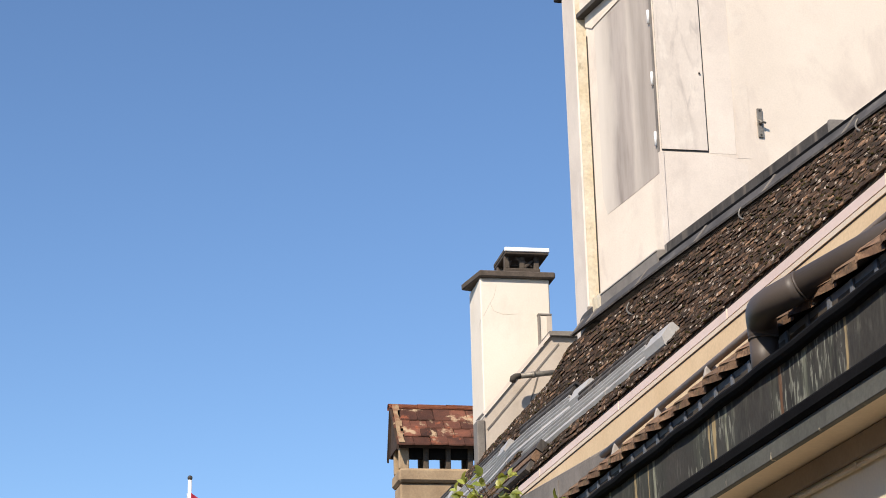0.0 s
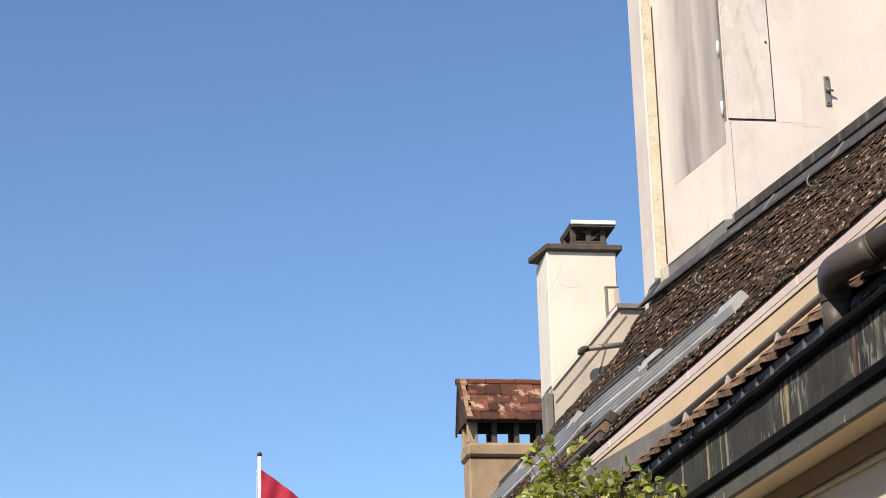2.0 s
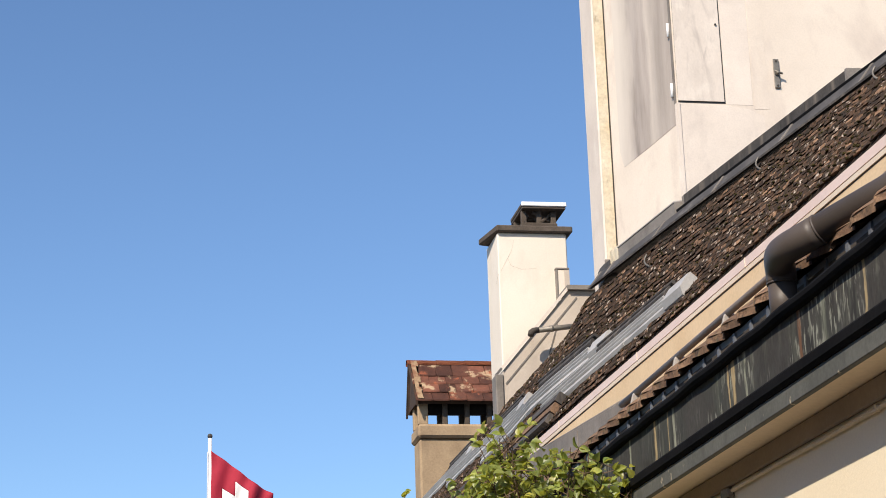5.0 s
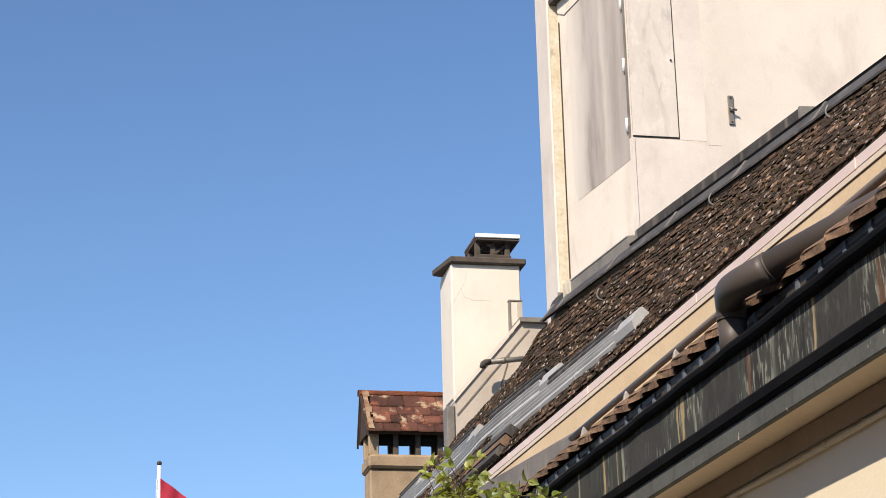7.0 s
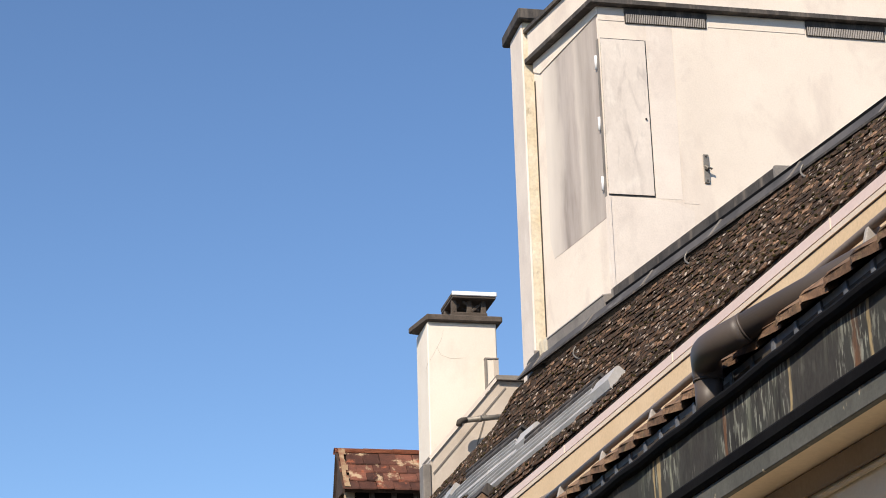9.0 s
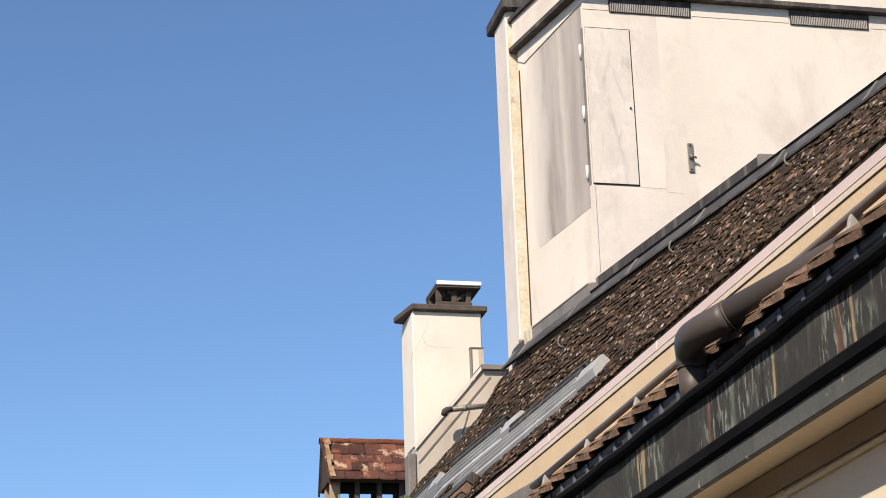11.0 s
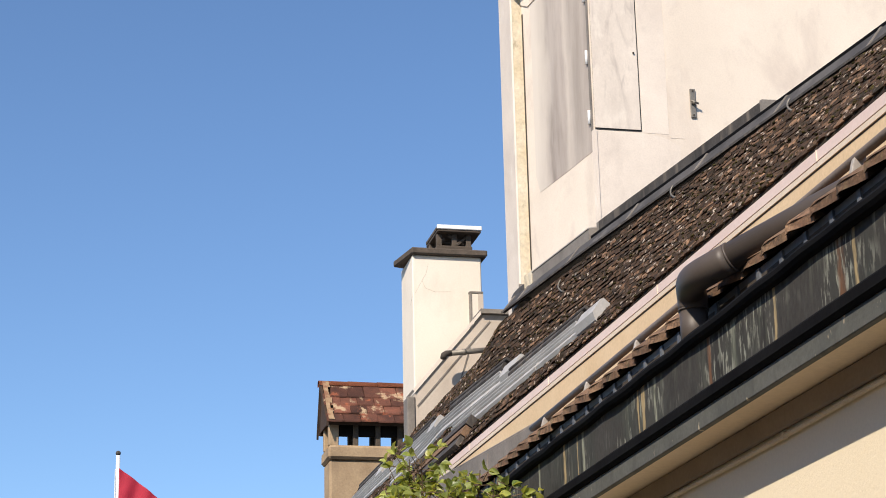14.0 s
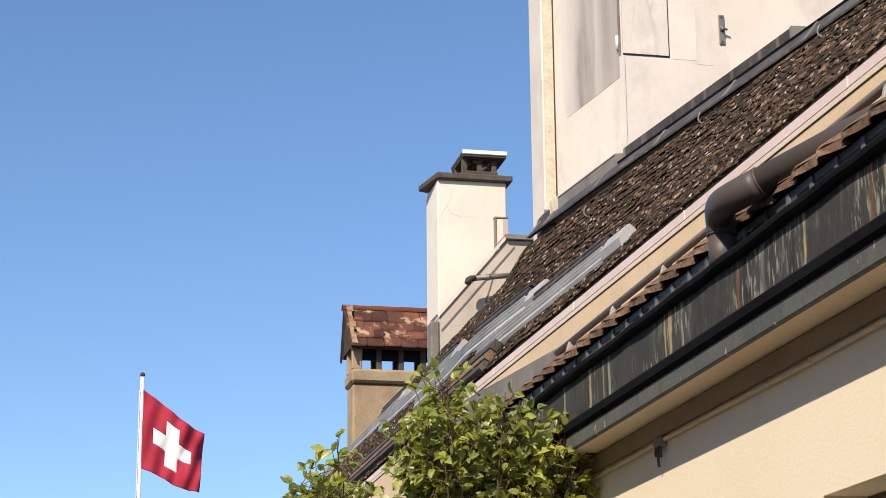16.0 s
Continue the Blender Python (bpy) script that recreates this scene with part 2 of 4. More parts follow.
GREEN_BOARD = material("grey_green_board", (0.085, 0.088, 0.080), (0.125, 0.127, 0.115), 3, 60, 0.85, 0.1, grain=0.2,
                       extra=both(stains((0.055, 0.058, 0.052), 5, 0.52, 0.66, (1, 1, 0.4), 0.6), stains((0.50, 0.43, 0.30), 14, 0.63, 0.68, (1, 1, 0.6), 0.85)))
GREY_METAL = material("galvanised_sheet", (0.38, 0.36, 0.335), (0.54, 0.515, 0.48), 2.5, 60, 0.45, 0.08, metal=0.0, grain=0.15, extra=stains((0.20, 0.185, 0.17), 7, 0.58, 0.72, (1, 0.35, 1), 0.5))
FLASHING = material("lead_flashing", (0.17, 0.15, 0.13), (0.27, 0.24, 0.21), 3.5, 60, 0.7, 0.15, metal=0.1, grain=0.2)
FLASHING_DARK = material("dull_ridge_metal", (0.045, 0.041, 0.038), (0.11, 0.10, 0.093), 3.5, 60, 0.65, 0.15, grain=0.25, spec=0.35, extra=stains((0.34, 0.31, 0.28), 4.5, 0.60, 0.72, (1, 0.5, 1), 0.6))
FLASHING_PALE = material("dusty_grille_metal", (0.34, 0.31, 0.28), (0.46, 0.42, 0.38), 6, 60, 0.7, 0.1, grain=0.25)
GUARD_BROWN = material("brown_painted_guard", (0.16, 0.125, 0.10), (0.23, 0.185, 0.15), 4, 60, 0.55, 0.05, grain=0.2)
PIPE_BROWN = material("brown_plastic_pipe", (0.072, 0.058, 0.050), (0.092, 0.075, 0.064), 2.5, 80, 0.5, 0.03, grain=0.06)
CONCRETE = material("dark_concrete_slab", (0.075, 0.058, 0.045), (0.125, 0.10, 0.08), 6, 60, 0.95, 0.5, grain=0.35)
WHITE_METAL = material("white_sheet_metal", (0.78, 0.78, 0.78), (0.86, 0.86, 0.85), 4, 60, 0.4, 0.02, grain=0.04)
DARK_GAP = material("dark_joint", (0.05, 0.042, 0.035), (0.08, 0.066, 0.055), 8, 60, 0.9, 0.1)
SOOT = material("sooty_stone", (0.06, 0.047, 0.036), (0.13, 0.10, 0.072), 7, 50, 0.95, 0.5, grain=0.35)
STEEL = material("weathered_steel", (0.20, 0.18, 0.15), (0.30, 0.27, 0.23), 8, 60, 0.55, 0.1, metal=0.5)
SOOT_SHADE = material("soot_and_shade", (0.010, 0.009, 0.008), (0.022, 0.019, 0.016), 6, 50, 1.0, 0.3, grain=0.3, spec=0.1)
VERGE_BROWN = material("dark_brown_verge", (0.035, 0.022, 0.015), (0.07, 0.042, 0.028), 6, 60, 0.9, 0.3, grain=0.3)
VERGE_PALE = material("stained_verge_mortar", (0.30, 0.19, 0.105), (0.46, 0.32, 0.19), 4, 50, 0.95, 0.4, grain=0.3, extra=stains((0.20, 0.075, 0.04), 5, 0.54, 0.62, (1, 1, 1), 0.7))
# Ground is out of view; kept pale to bounce light under the eaves.
GROUND = material("pale_bounce_ground", (0.115, 0.105, 0.092), (0.165, 0.15, 0.13), 0.8, 60, 0.95, 0.4, grain=0.3)
POLE_WHITE = material("white_painted_pole", (0.76, 0.76, 0.76), (0.82, 0.82, 0.80), 3, 60, 0.4, 0.02, grain=0.04)
FLAG_RED = material("red_flag_cloth", (0.33, 0.014, 0.034), (0.42, 0.023, 0.048), 3, 300, 0.8, 0.05, grain=0.1)
FLAG_WHITE = material("white_flag_cloth", (0.78, 0.76, 0.74), (0.84, 0.82, 0.80), 3, 300, 0.8, 0.05, grain=0.05)
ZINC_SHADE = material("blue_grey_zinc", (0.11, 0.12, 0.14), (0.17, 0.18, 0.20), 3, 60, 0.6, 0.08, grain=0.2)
BARK = material("brown_twig", (0.09, 0.06, 0.035), (0.15, 0.10, 0.06), 8, 60, 0.9, 0.3)


def leaf_material(name, a, b, c):
    m = material(name, a, b, 14, 120, 0.40, 0.1, grain=0.25, piece=0.6, spec=0.6, extra=stains(c, 6, 0.55, 0.68, (1, 1, 1), 0.8))
    bs = m.node_tree.nodes["Principled BSDF"]
    tr = m.node_tree.nodes.new("ShaderNodeBsdfTranslucent")
    tr.inputs[0].default_value = (b[0] * 2.2, b[1] * 2.0, b[2], 1)
    mx = m.node_tree.nodes.new("ShaderNodeMixShader")
    mx.inputs[0].default_value = 0.3
    out = m.node_tree.nodes["Material Output"]
    m.node_tree.links.new(bs.outputs[0], mx.inputs[1])
    m.node_tree.links.new(tr.outputs[0], mx.inputs[2])
    m.node_tree.links.new(mx.outputs[0], out.inputs[0])
    return m


LEAF = leaf_material("green_leaf", (0.095, 0.150, 0.034), (0.32, 0.35, 0.085), (0.56, 0.52, 0.10))


# ---------------------------------------------------------------- mesh helpers
def mesh_of(name, bm, mat, smooth=False):
    me = bpy.data.meshes.new(name)
    bm.normal_update()
    bm.to_mesh(me)
    bm.free()
    for p in me.polygons:
        p.use_smooth = smooth
    me.materials.append(mat)
    return me


def top(name, bm, mat, label="", category="", group="", kind="", smooth=False):
    return tagged(new(name, mesh_of(name, bm, mat, smooth)), label, category, group, kind)


def part(name, bm, mat, parent, label="", smooth=False):
    ob = new(name, mesh_of(name, bm, mat, smooth))
    ob.parent = parent
    return tagged(ob, label)


def empty(name, at, label, category, group=""):
    ob = new(name)
    ob.location = at
    ob.empty_display_size = 0.1
    bpy.context.view_layer.update()
    return tagged(ob, label, category, group)


def under(ob, at):
    """Parts are built in world places: this moves a child's mesh to its parent's base."""
    for c in ob.children:
        c.matrix_parent_inverse = Matrix.Translation(at).inverted()


def box(x0, x1, y0, y1, z0, z1, bevel=0.006, bm=None):
    bm = bm or bmesh.new()
    got = bmesh.ops.create_cube(bm, size=1)
    bmesh.ops.transform(bm, verts=got["verts"], matrix=Matrix.Translation(((x0 + x1) / 2, (y0 + y1) / 2, (z0 + z1) / 2)) @ Matrix.Diagonal((x1 - x0, y1 - y0, z1 - z0, 1)))
    if bevel:
        es = list({e for v in got["verts"] for e in v.link_edges})
        bmesh.ops.bevel(bm, geom=es, offset=bevel, segments=1, affect="EDGES")
    return bm


def prism(poly, a, b, axis="y", bevel=0.0, bm=None):
    """A flat outline drawn out from a to b: along y the outline is (x, z), along z (x, y), along x (y, z)."""
    bm = bm or bmesh.new()
    f = {"y": lambda p, t: (p[0], t, p[1]), "z": lambda p, t: (p[0], p[1], t), "x": lambda p, t: (t, p[0], p[1])}[axis]
    lo = [bm.verts.new(f(p, a)) for p in poly]
    hi = [bm.verts.new(f(p, b)) for p in poly]
    n = len(poly)
    bm.faces.new(lo)
    bm.faces.new(hi[::-1])
    for i in range(n):
        bm.faces.new((lo[i], hi[i], hi[(i + 1) % n], lo[(i + 1) % n]))
    bmesh.ops.recalc_face_normals(bm, faces=bm.faces)
    if bevel:
        bmesh.ops.bevel(bm, geom=list(bm.edges), offset=bevel, segments=1, affect="EDGES")
    return bm


def tube(points, radius, sides=16, caps=True, bm=None):
    """A round bar along points; radius may be one number or one for each point."""
    bm = bm or bmesh.new()
    pts = [Vector(p) for p in points]
    rad = radius if isinstance(radius, (list, tuple)) else [radius] * len(pts)
    rings, side = [], None
    for i, p in enumerate(pts):
        d = (pts[min(i + 1, len(pts) - 1)] - pts[max(i - 1, 0)]).normalized()
        ref = side if side is not None else (Vector((0, 0, 1)) if abs(d.z) < 0.9 else Vector((1, 0, 0)))
        u = (ref - d * ref.dot(d)).normalized()
        side = u
        v = d.cross(u)
        rings.append([bm.verts.new(p + (u * math.cos(2 * math.pi * k / sides) + v * math.sin(2 * math.pi * k / sides)) * rad[i]) for k in range(sides)])
    for r, s in zip(rings, rings[1:]):
        for k in range(sides):
            bm.faces.new((r[k], r[(k + 1) % sides], s[(k + 1) % sides], s[k]))
    if caps:
        bm.faces.new(rings[0][::-1])
        bm.faces.new(rings[-1])
    bmesh.ops.recalc_face_normals(bm, faces=bm.faces)
    return bm


def rough_up(bm, amount, scale, seed=0.0):
    for v in bm.verts:
        v.co += noise.noise_vector(v.co * scale + Vector((seed, seed, seed))) * amount
    return bm


# ---------------------------------------------------------------- setting: ground, lower house
g = bmesh.new()
bmesh.ops.create_grid(g, x_segments=8, y_segments=8, size=1500)
top("ground", g, GROUND, "unseen pale ground reaching to the horizon", "ground", kind="structure")

ANNEX_Y0, ANNEX_Y1 = -3.0, 11.5
# Unseen wall, added on the left to cut the fill from the sky.
top("wall_sky_block", box(-5.4, -5.0, -28.0, 14.0, 0, 6.2, 0), OCHRE_WALL, "unseen added wall that holds back skylight", "wall", kind="structure")
WX = 2.357
bm = box(WX, 2.66, 5.61, ANNEX_Y1, 0, 2.970, 0)
box(WX, 2.66, ANNEX_Y0, 3.6, 0, 2.970, 0, bm)
box(WX, 2.66, 3.6, 5.61, 2.446, 2.970, 0, bm)
box(WX, 2.66, 3.6, 5.61, 0, 1.0, 0, bm)
top("wall_annex", bm, CREAM_WALL, "pale yellow plastered wall below the eaves", "wall", kind="structure")
top("trim_cornice", box(2.338, 2.3555, ANNEX_Y0, ANNEX_Y1, 2.896, 2.970, 0.004), CORNICE, "brownish cornice strip under the soffit", "trim", kind="structure")
top("trim_soffit", box(2.216, 2.66, ANNEX_Y0, ANNEX_Y1, 2.972, 3.010, 0.003), SOFFIT, "beige painted soffit under the gutter", "trim", kind="structure")

# box gutter with beads and a lower board
gutter = empty("box_gutter", (2.2, 4, 3.0), "dark patinated metal box gutter with pale streaks", "gutter")
part("gutter_front", prism([(2.196, 3.082), (2.204, 3.082), (2.204, 3.262), (2.196, 3.262)], ANNEX_Y0, ANNEX_Y1 - 0.6), PATINA, gutter)
part("gutter_bead", rough_up(tube([(2.188, y, 3.275) for y in np.linspace(ANNEX_Y0, ANNEX_Y1 - 0.6, 200)], 0.024, 10), 0.006, 4), BLACK_METAL, gutter, "black rolled bead")
part("lower_bead", box(2.172, 2.204, ANNEX_Y0, ANNEX_Y1 - 0.6, 3.030, 3.084, 0.012), BLACK_METAL, gutter, "black drip rail")
part("fascia_board", box(2.19, 2.215, ANNEX_Y0, ANNEX_Y1 - 0.6, 2.964, 3.030, 0.003), GREEN_BOARD, gutter, "grey green board with flaking paint")
part("gutter_floor", box(2.206, 2.36, ANNEX_Y0, ANNEX_Y1 - 0.6, 3.10, 3.11, 0), DARK_METAL, gutter)
part("back_sheet", prism([(2.345, 3.10), (2.35, 3.10), (2.335, 3.45), (2.33, 3.45)], ANNEX_Y0, ANNEX_Y1 - 0.6), ZINC_SHADE, gutter, "bluish zinc sheet under the tiles")
for k in range(68):
    part("strap", box(2.322, 2.334, ANNEX_Y0 + 0.2 * k + 0.06, ANNEX_Y0 + 0.2 * k + 0.085, 3.20, 3.445, 0), ZINC_SHADE, gutter)
under(gutter, gutter.location)

# lower roof deck
LS = 0.76                      # rise over run of the lower roof
LX0, LZ0 = 2.30, 3.455
top("roof_lower_deck", prism([(LX0 + 0.03, LZ0 - 0.03), (3.30, LZ0 - 0.03 + LS * (3.30 - LX0 - 0.03)), (3.30, 3.2), (LX0 + 0.03, 3.2)], ANNEX_Y0, ANNEX_Y1, "y"), DARK_GAP,
    "dark deck below the lower roof tiles", "roof", kind="structure")

# ---------------------------------------------------------------- upper house with the mossy roof
EAVE_Z, RIDGE_Z = 4.50, 6.20
EAVE = [(-1.0, 3.435), (14.0, 3.168), (34.0, 3.150)]
RIDGE = [(-1.0, 6.22), (4.0, 5.57), (9.71, 4.826), (13.71, 4.293), (15.42, 4.095), (16.6, 4.225), (21.0, 4.228), (26.5, 4.25), (34.0, 4.31)]


def ridge_x(y):
    return float(np.interp(y, [p[0] for p in RIDGE], [p[1] for p in RIDGE]))


def eave_x(y):
    return float(np.interp(y, [p[0] for p in EAVE], [p[1] for p in EAVE]))


def on_roof(y, v, lift=0.0):
    """A place on the mossy slope: y along the eaves, v from the eaves (0) to the ridge (1)."""
    rx, ex = ridge_x(y), eave_x(y)
    n = Vector((-(RIDGE_Z - EAVE_Z), 0, rx - ex)).normalized()
    return Vector((ex + (rx - ex) * v, y, EAVE_Z + (RIDGE_Z - EAVE_Z) * v)) + n * lift


def eave_run(y0, y1, profile):
    """Draw a cross-section, given as (offset from the eaves line, height), along the eaves."""
    bm = bmesh.new()
    prev = None
    for y in sorted(set([y0, y1] + [p[0] for p in EAVE if y0 < p[0] < y1])):
        ring = [bm.verts.new((eave_x(y) + dx, y, z)) for dx, z in profile]
        if prev:
            for i in range(len(ring)):
                bm.faces.new((prev[i], prev[(i + 1) % len(ring)], ring[(i + 1) % len(ring)], ring[i]))
        else:
            bm.faces.new(ring)
        prev = ring
    bm.faces.new(prev[::-1])
    bmesh.ops.recalc_face_normals(bm, faces=bm.faces)
    return bm


top("wall_upper_house", eave_run(-1.0, 34.0, [(0.0005, 0), (0.38, 0), (0.38, 4.447), (0.0005, 4.447)]), OCHRE_WALL, "ochre plastered wall between the two roofs", "wall", kind="structure")
bm = bmesh.new()
prev = None
for y, rx in sorted(RIDGE + [(14.0, ridge_x(14.0))]):
    ring = [bm.verts.new(p) for p in ((eave_x(y) + 0.05, y, EAVE_Z - 0.04), (rx + 0.02, y, RIDGE_Z - 0.12), (rx + 2.6, y, RIDGE_Z - 2.0), (rx + 2.6, y, 3.0), (eave_x(y) + 0.39, y, 3.0), (eave_x(y) + 0.39, y, EAVE_Z - 0.04))]
    if prev:
        for i in range(6):
            bm.faces.new((prev[i], prev[(i + 1) % 6], ring[(i + 1) % 6], ring[i]))
    else:
        bm.faces.new(ring)
    prev = ring
bm.faces.new(prev[::-1])
bmesh.ops.recalc_face_normals(bm, faces=bm.faces)
top("roof_upper_deck", bm, DARK_GAP, "dark body of the upper roof beneath its tiles", "roof", kind="structure")
eaves = empty("eaves_fascia", (3.2, 8, 4.45), "pinkish sheet-metal eaves fascia with a cream batten", "fascia")
for i in range(17):
    y0 = -1.0 + 2.06 * i
    part("fascia_sheet", eave_run(y0 + 0.004, y0 + 2.056, [(-0.012, 4.450), (0.004, 4.448), (0.004, 4.502), (-0.004, 4.504), (-0.012, 4.498)]), PINK, eaves)
    part("sheet_joint", eave_run(y0 - 0.005, y0 + 0.003, [(-0.015, 4.448), (0.004, 4.448), (0.004, 4.500), (-0.015, 4.500)]), CREAM_TRIM, eaves)
part("batten", eave_run(-1.0, 34.0, [(-0.007, 4.424), (0.0, 4.424), (0.0, 4.446), (-0.010, 4.446)]), CREAM_TRIM, eaves, "cream painted batten")
part("shadow_joint", eave_run(-1.0, 34.0, [(-0.001, 4.417), (0.0, 4.417), (0.0, 4.423), (-0.001, 4.423)]), DARK_GAP, eaves)
part("starter_strip", eave_run(-1.0, 34.0, [(-0.006, 4.506), (0.05, 4.506), (0.06, 4.555), (0.012, 4.545)]), MOSS_TILE, eaves, "dark starter strip under the first tiles")
under(eaves, eaves.location)

# ---------------------------------------------------------------- tower
TX, TY = 4.737, 15.0                     # near corner
AZ = radians(-12)
AX, AY = TX + 1.30 * math.sin(AZ), TY + 1.30 * math.cos(AZ)
tower = empty("roof_tower", (TX, TY, 5.0), "cream plastered roof tower with dark metal coping", "tower")
poly = [(TX, TY), (11.0, TY), (11.0, TY + 3.5), (AX + 1.2, TY + 3.5), (AX, AY)]
part("wall", prism(poly, 5.0, 9.50, "z"), PLASTER, tower)
# overhanging parapet band
o = 0.05
ppoly = [(TX - o, TY - o), (11.0, TY - o), (11.0, TY + 3.5), (AX + 1.2, TY + 3.5), (AX - o, AY + 0.0)]
part("parapet", prism(ppoly, 9.545, 9.82, "z"), PLASTER, tower)
o = 0.085
ppoly = [(TX - o, TY - o), (11.0, TY - o), (11.0, TY + 3.5), (AX + 1.2, TY + 3.5), (AX - o, AY + 0.02)]
part("coping_underside", prism(ppoly, 9.50, 9.543, "z"), DARK_METAL, tower, "dark metal drip edge")
part("coping", prism(ppoly, 9.822, 9.86, "z"), DARK_METAL, tower, "dark metal coping")
under(tower, tower.location)

# pier beside the tower
pil = empty("plaster_pier", (4.45, 16.5, 5.0), "tall narrow plaster pier with a dark metal cap", "pier")
part("shaft", box(4.371, 4.60, 16.33, 16.78, 5.0, 9.955, 0.012), PLASTER_GREY, pil)
part("edge_strip", rough_up(box(4.385, 4.50, 16.31, 16.329, 5.0, 9.95, 0), 0.004, 9), PLASTER_OLD, pil, "crumbling yellowed plaster edge")
part("cap", box(4.325, 4.70, 16.24, 16.92, 9.957, 10.075, 0.012), DARK_METAL, pil, "dark metal cap")
part("base_flashing", box(4.355, 4.50, 16.29, 16.31, 5.0, 6.62, 0.004), FLASHING, pil)
under(pil, pil.location)


# tower details: grey side coat, hatch, hinges, bracket, vents
def on_side(d, z, out=0.0):
    """A place on the tower's narrow side: d metres back from the near corner."""
    return Vector((TX + d * math.sin(AZ) - out * math.cos(AZ), TY + d * math.cos(AZ) + out * math.sin(AZ), z))


def side_panel(outline, out0, out1):
    bm = bmesh.new()
    lo = [bm.verts.new(on_side(d, z, out0)) for d, z in outline]
    hi = [bm.verts.new(on_side(d, z, out1)) for d, z in outline]
    n = len(outline)
    bm.faces.new(lo)
    bm.faces.new(hi[::-1])
    for i in range(n):
        bm.faces.new((lo[i], hi[i], hi[(i + 1) % n], lo[(i + 1) % n]))
    bmesh.ops.recalc_face_normals(bm, faces=bm.faces)
    return bm


part("stained_coat", side_panel([(0.03, 9.40), (1.12, 9.40), (1.12, 7.60), (1.05, 7.42), (0.55, 7.44), (0.03, 7.47)], -0.004, 0.002), PLASTER_SIDE, tower, "grey plaster coat with a darker middle")
part("upper_fillet", side_panel([(0.0, 9.497), (1.29, 9.497), (1.29, 9.40), (1.16, 9.33), (0.0, 9.42)], -0.004, 0.012), PLASTER, tower)
part("corner_bead", prism([(TX - 0.008, TY - 0.011), (TX + 0.02, TY - 0.011), (TX + 0.02, TY - 0.001), (TX - 0.004, TY + 0.03), (TX - 0.016, TY + 0.03)], 5.2, 7.655, "z"), PLASTER_GREY, tower)
part("seam", side_panel([(1.272, 9.30), (1.29, 9.30), (1.29, 5.5), (1.272, 5.5)], 0.004, 0.008), DARK_GAP, tower, "dark joint beside the pier")
# hatch: a sheet door standing a little proud, with a dark joint round it
part("hatch_joint", prism([(4.745, 7.662), (5.172, 7.662), (5.172, 9.184), (4.745, 9.184)], TY - 0.004, TY + 0.01, "y"), FLASHING_DARK, tower, "dark shadow gap round the hatch")
hatch = part("hatch", prism([(4.745, 7.676), (5.160, 7.676), (5.160, 9.172), (4.745, 9.172)], TY - 0.014, TY - 0.005, "y"), HATCH, tower, "plaster-coloured sheet hatch")
part("knob", box(5.118, 5.134, TY - 0.03, TY - 0.015, 8.395, 8.411, 0.003), DARK_METAL, hatch)
# Flat strip, coloured dark as the shade beside the hinges.
part("hinge_recess_shade", side_panel([(0.012, 9.18), (0.05, 9.18), (0.05, 7.66), (0.012, 7.66)], 0.003, 0.006), FLASHING, tower, "dark strip laid on as hinge recess shade")
for z in (8.96, 8.36, 7.79):
    bmh = bmesh.new()
    p = on_side(0.055, z, 0.014)
    tube([p + Vector((0, 0, -0.065)), p + Vector((0, 0, 0.065))], 0.013, 10, True, bmh)
    part("hinge", bmh, WHITE_METAL, hatch, "white barrel hinge", smooth=True)
# flush plaster repair coats on the broad face
part("plaster_patch", prism([(4.76, 6.0), (5.50, 6.6), (5.52, 7.55), (5.38, 7.62), (5.16, 7.645), (4.76, 7.650)], TY - 0.0022, TY + 0.004, "y"), PLASTER_GREY, tower, "lighter plaster repair")
part("plaster_strip", prism([(5.18, 7.655), (5.42, 7.655), (5.43, 9.34), (5.18, 9.34)], TY - 0.0018, TY + 0.004, "y"), PLASTER_GREY, tower, "trowelled plaster strip")
part("plaster_strip", prism([(5.432, 7.62), (5.57, 7.62), (5.57, 9.345), (5.432, 9.345)], TY - 0.0022, TY + 0.004, "y"), PLASTER, tower)
part("corner_block", prism([(4.735, 9.36), (4.985, 9.36), (4.985, 9.495), (4.735, 9.495)], TY - 0.005, TY + 0.004, "y", 0.003), PLASTER, tower)
for k in range(4):
    x0 = 4.989 + 1.748 * k
    vent = part("vent", prism([(x0, 9.345), (x0 + 0.775, 9.345), (x0 + 0.775, 9.44), (x0, 9.44)], TY - 0.012, TY + 0.004, "y"), DARK_GAP, tower, "perforated metal vent grille")
    for i in range(44):
        xs = x0 + 0.010 + 0.0172 * i
        part("slat", prism([(xs, 9.350), (xs + 0.008, 9.350), (xs + 0.008, 9.436), (xs, 9.436)], TY - 0.02, TY - 0.0125, "y"), FLASHING_PALE, vent)
    if k < 3:
        part("lintel_block", prism([(x0 + 0.79, 9.36), (x0 + 1.735, 9.36), (x0 + 1.735, 9.495), (x0 + 0.79, 9.495)], TY - 0.005, TY + 0.004, "y", 0.003), PLASTER, tower)
    part("vent_head", prism([(x0 - 0.004, 9.442), (x0 + 0.785, 9.442), (x0 + 0.785, 9.497), (x0 - 0.004, 9.497)], TY - 0.014, TY + 0.004, "y", 0.002), DARK_METAL, tower)
under(tower, tower.location)

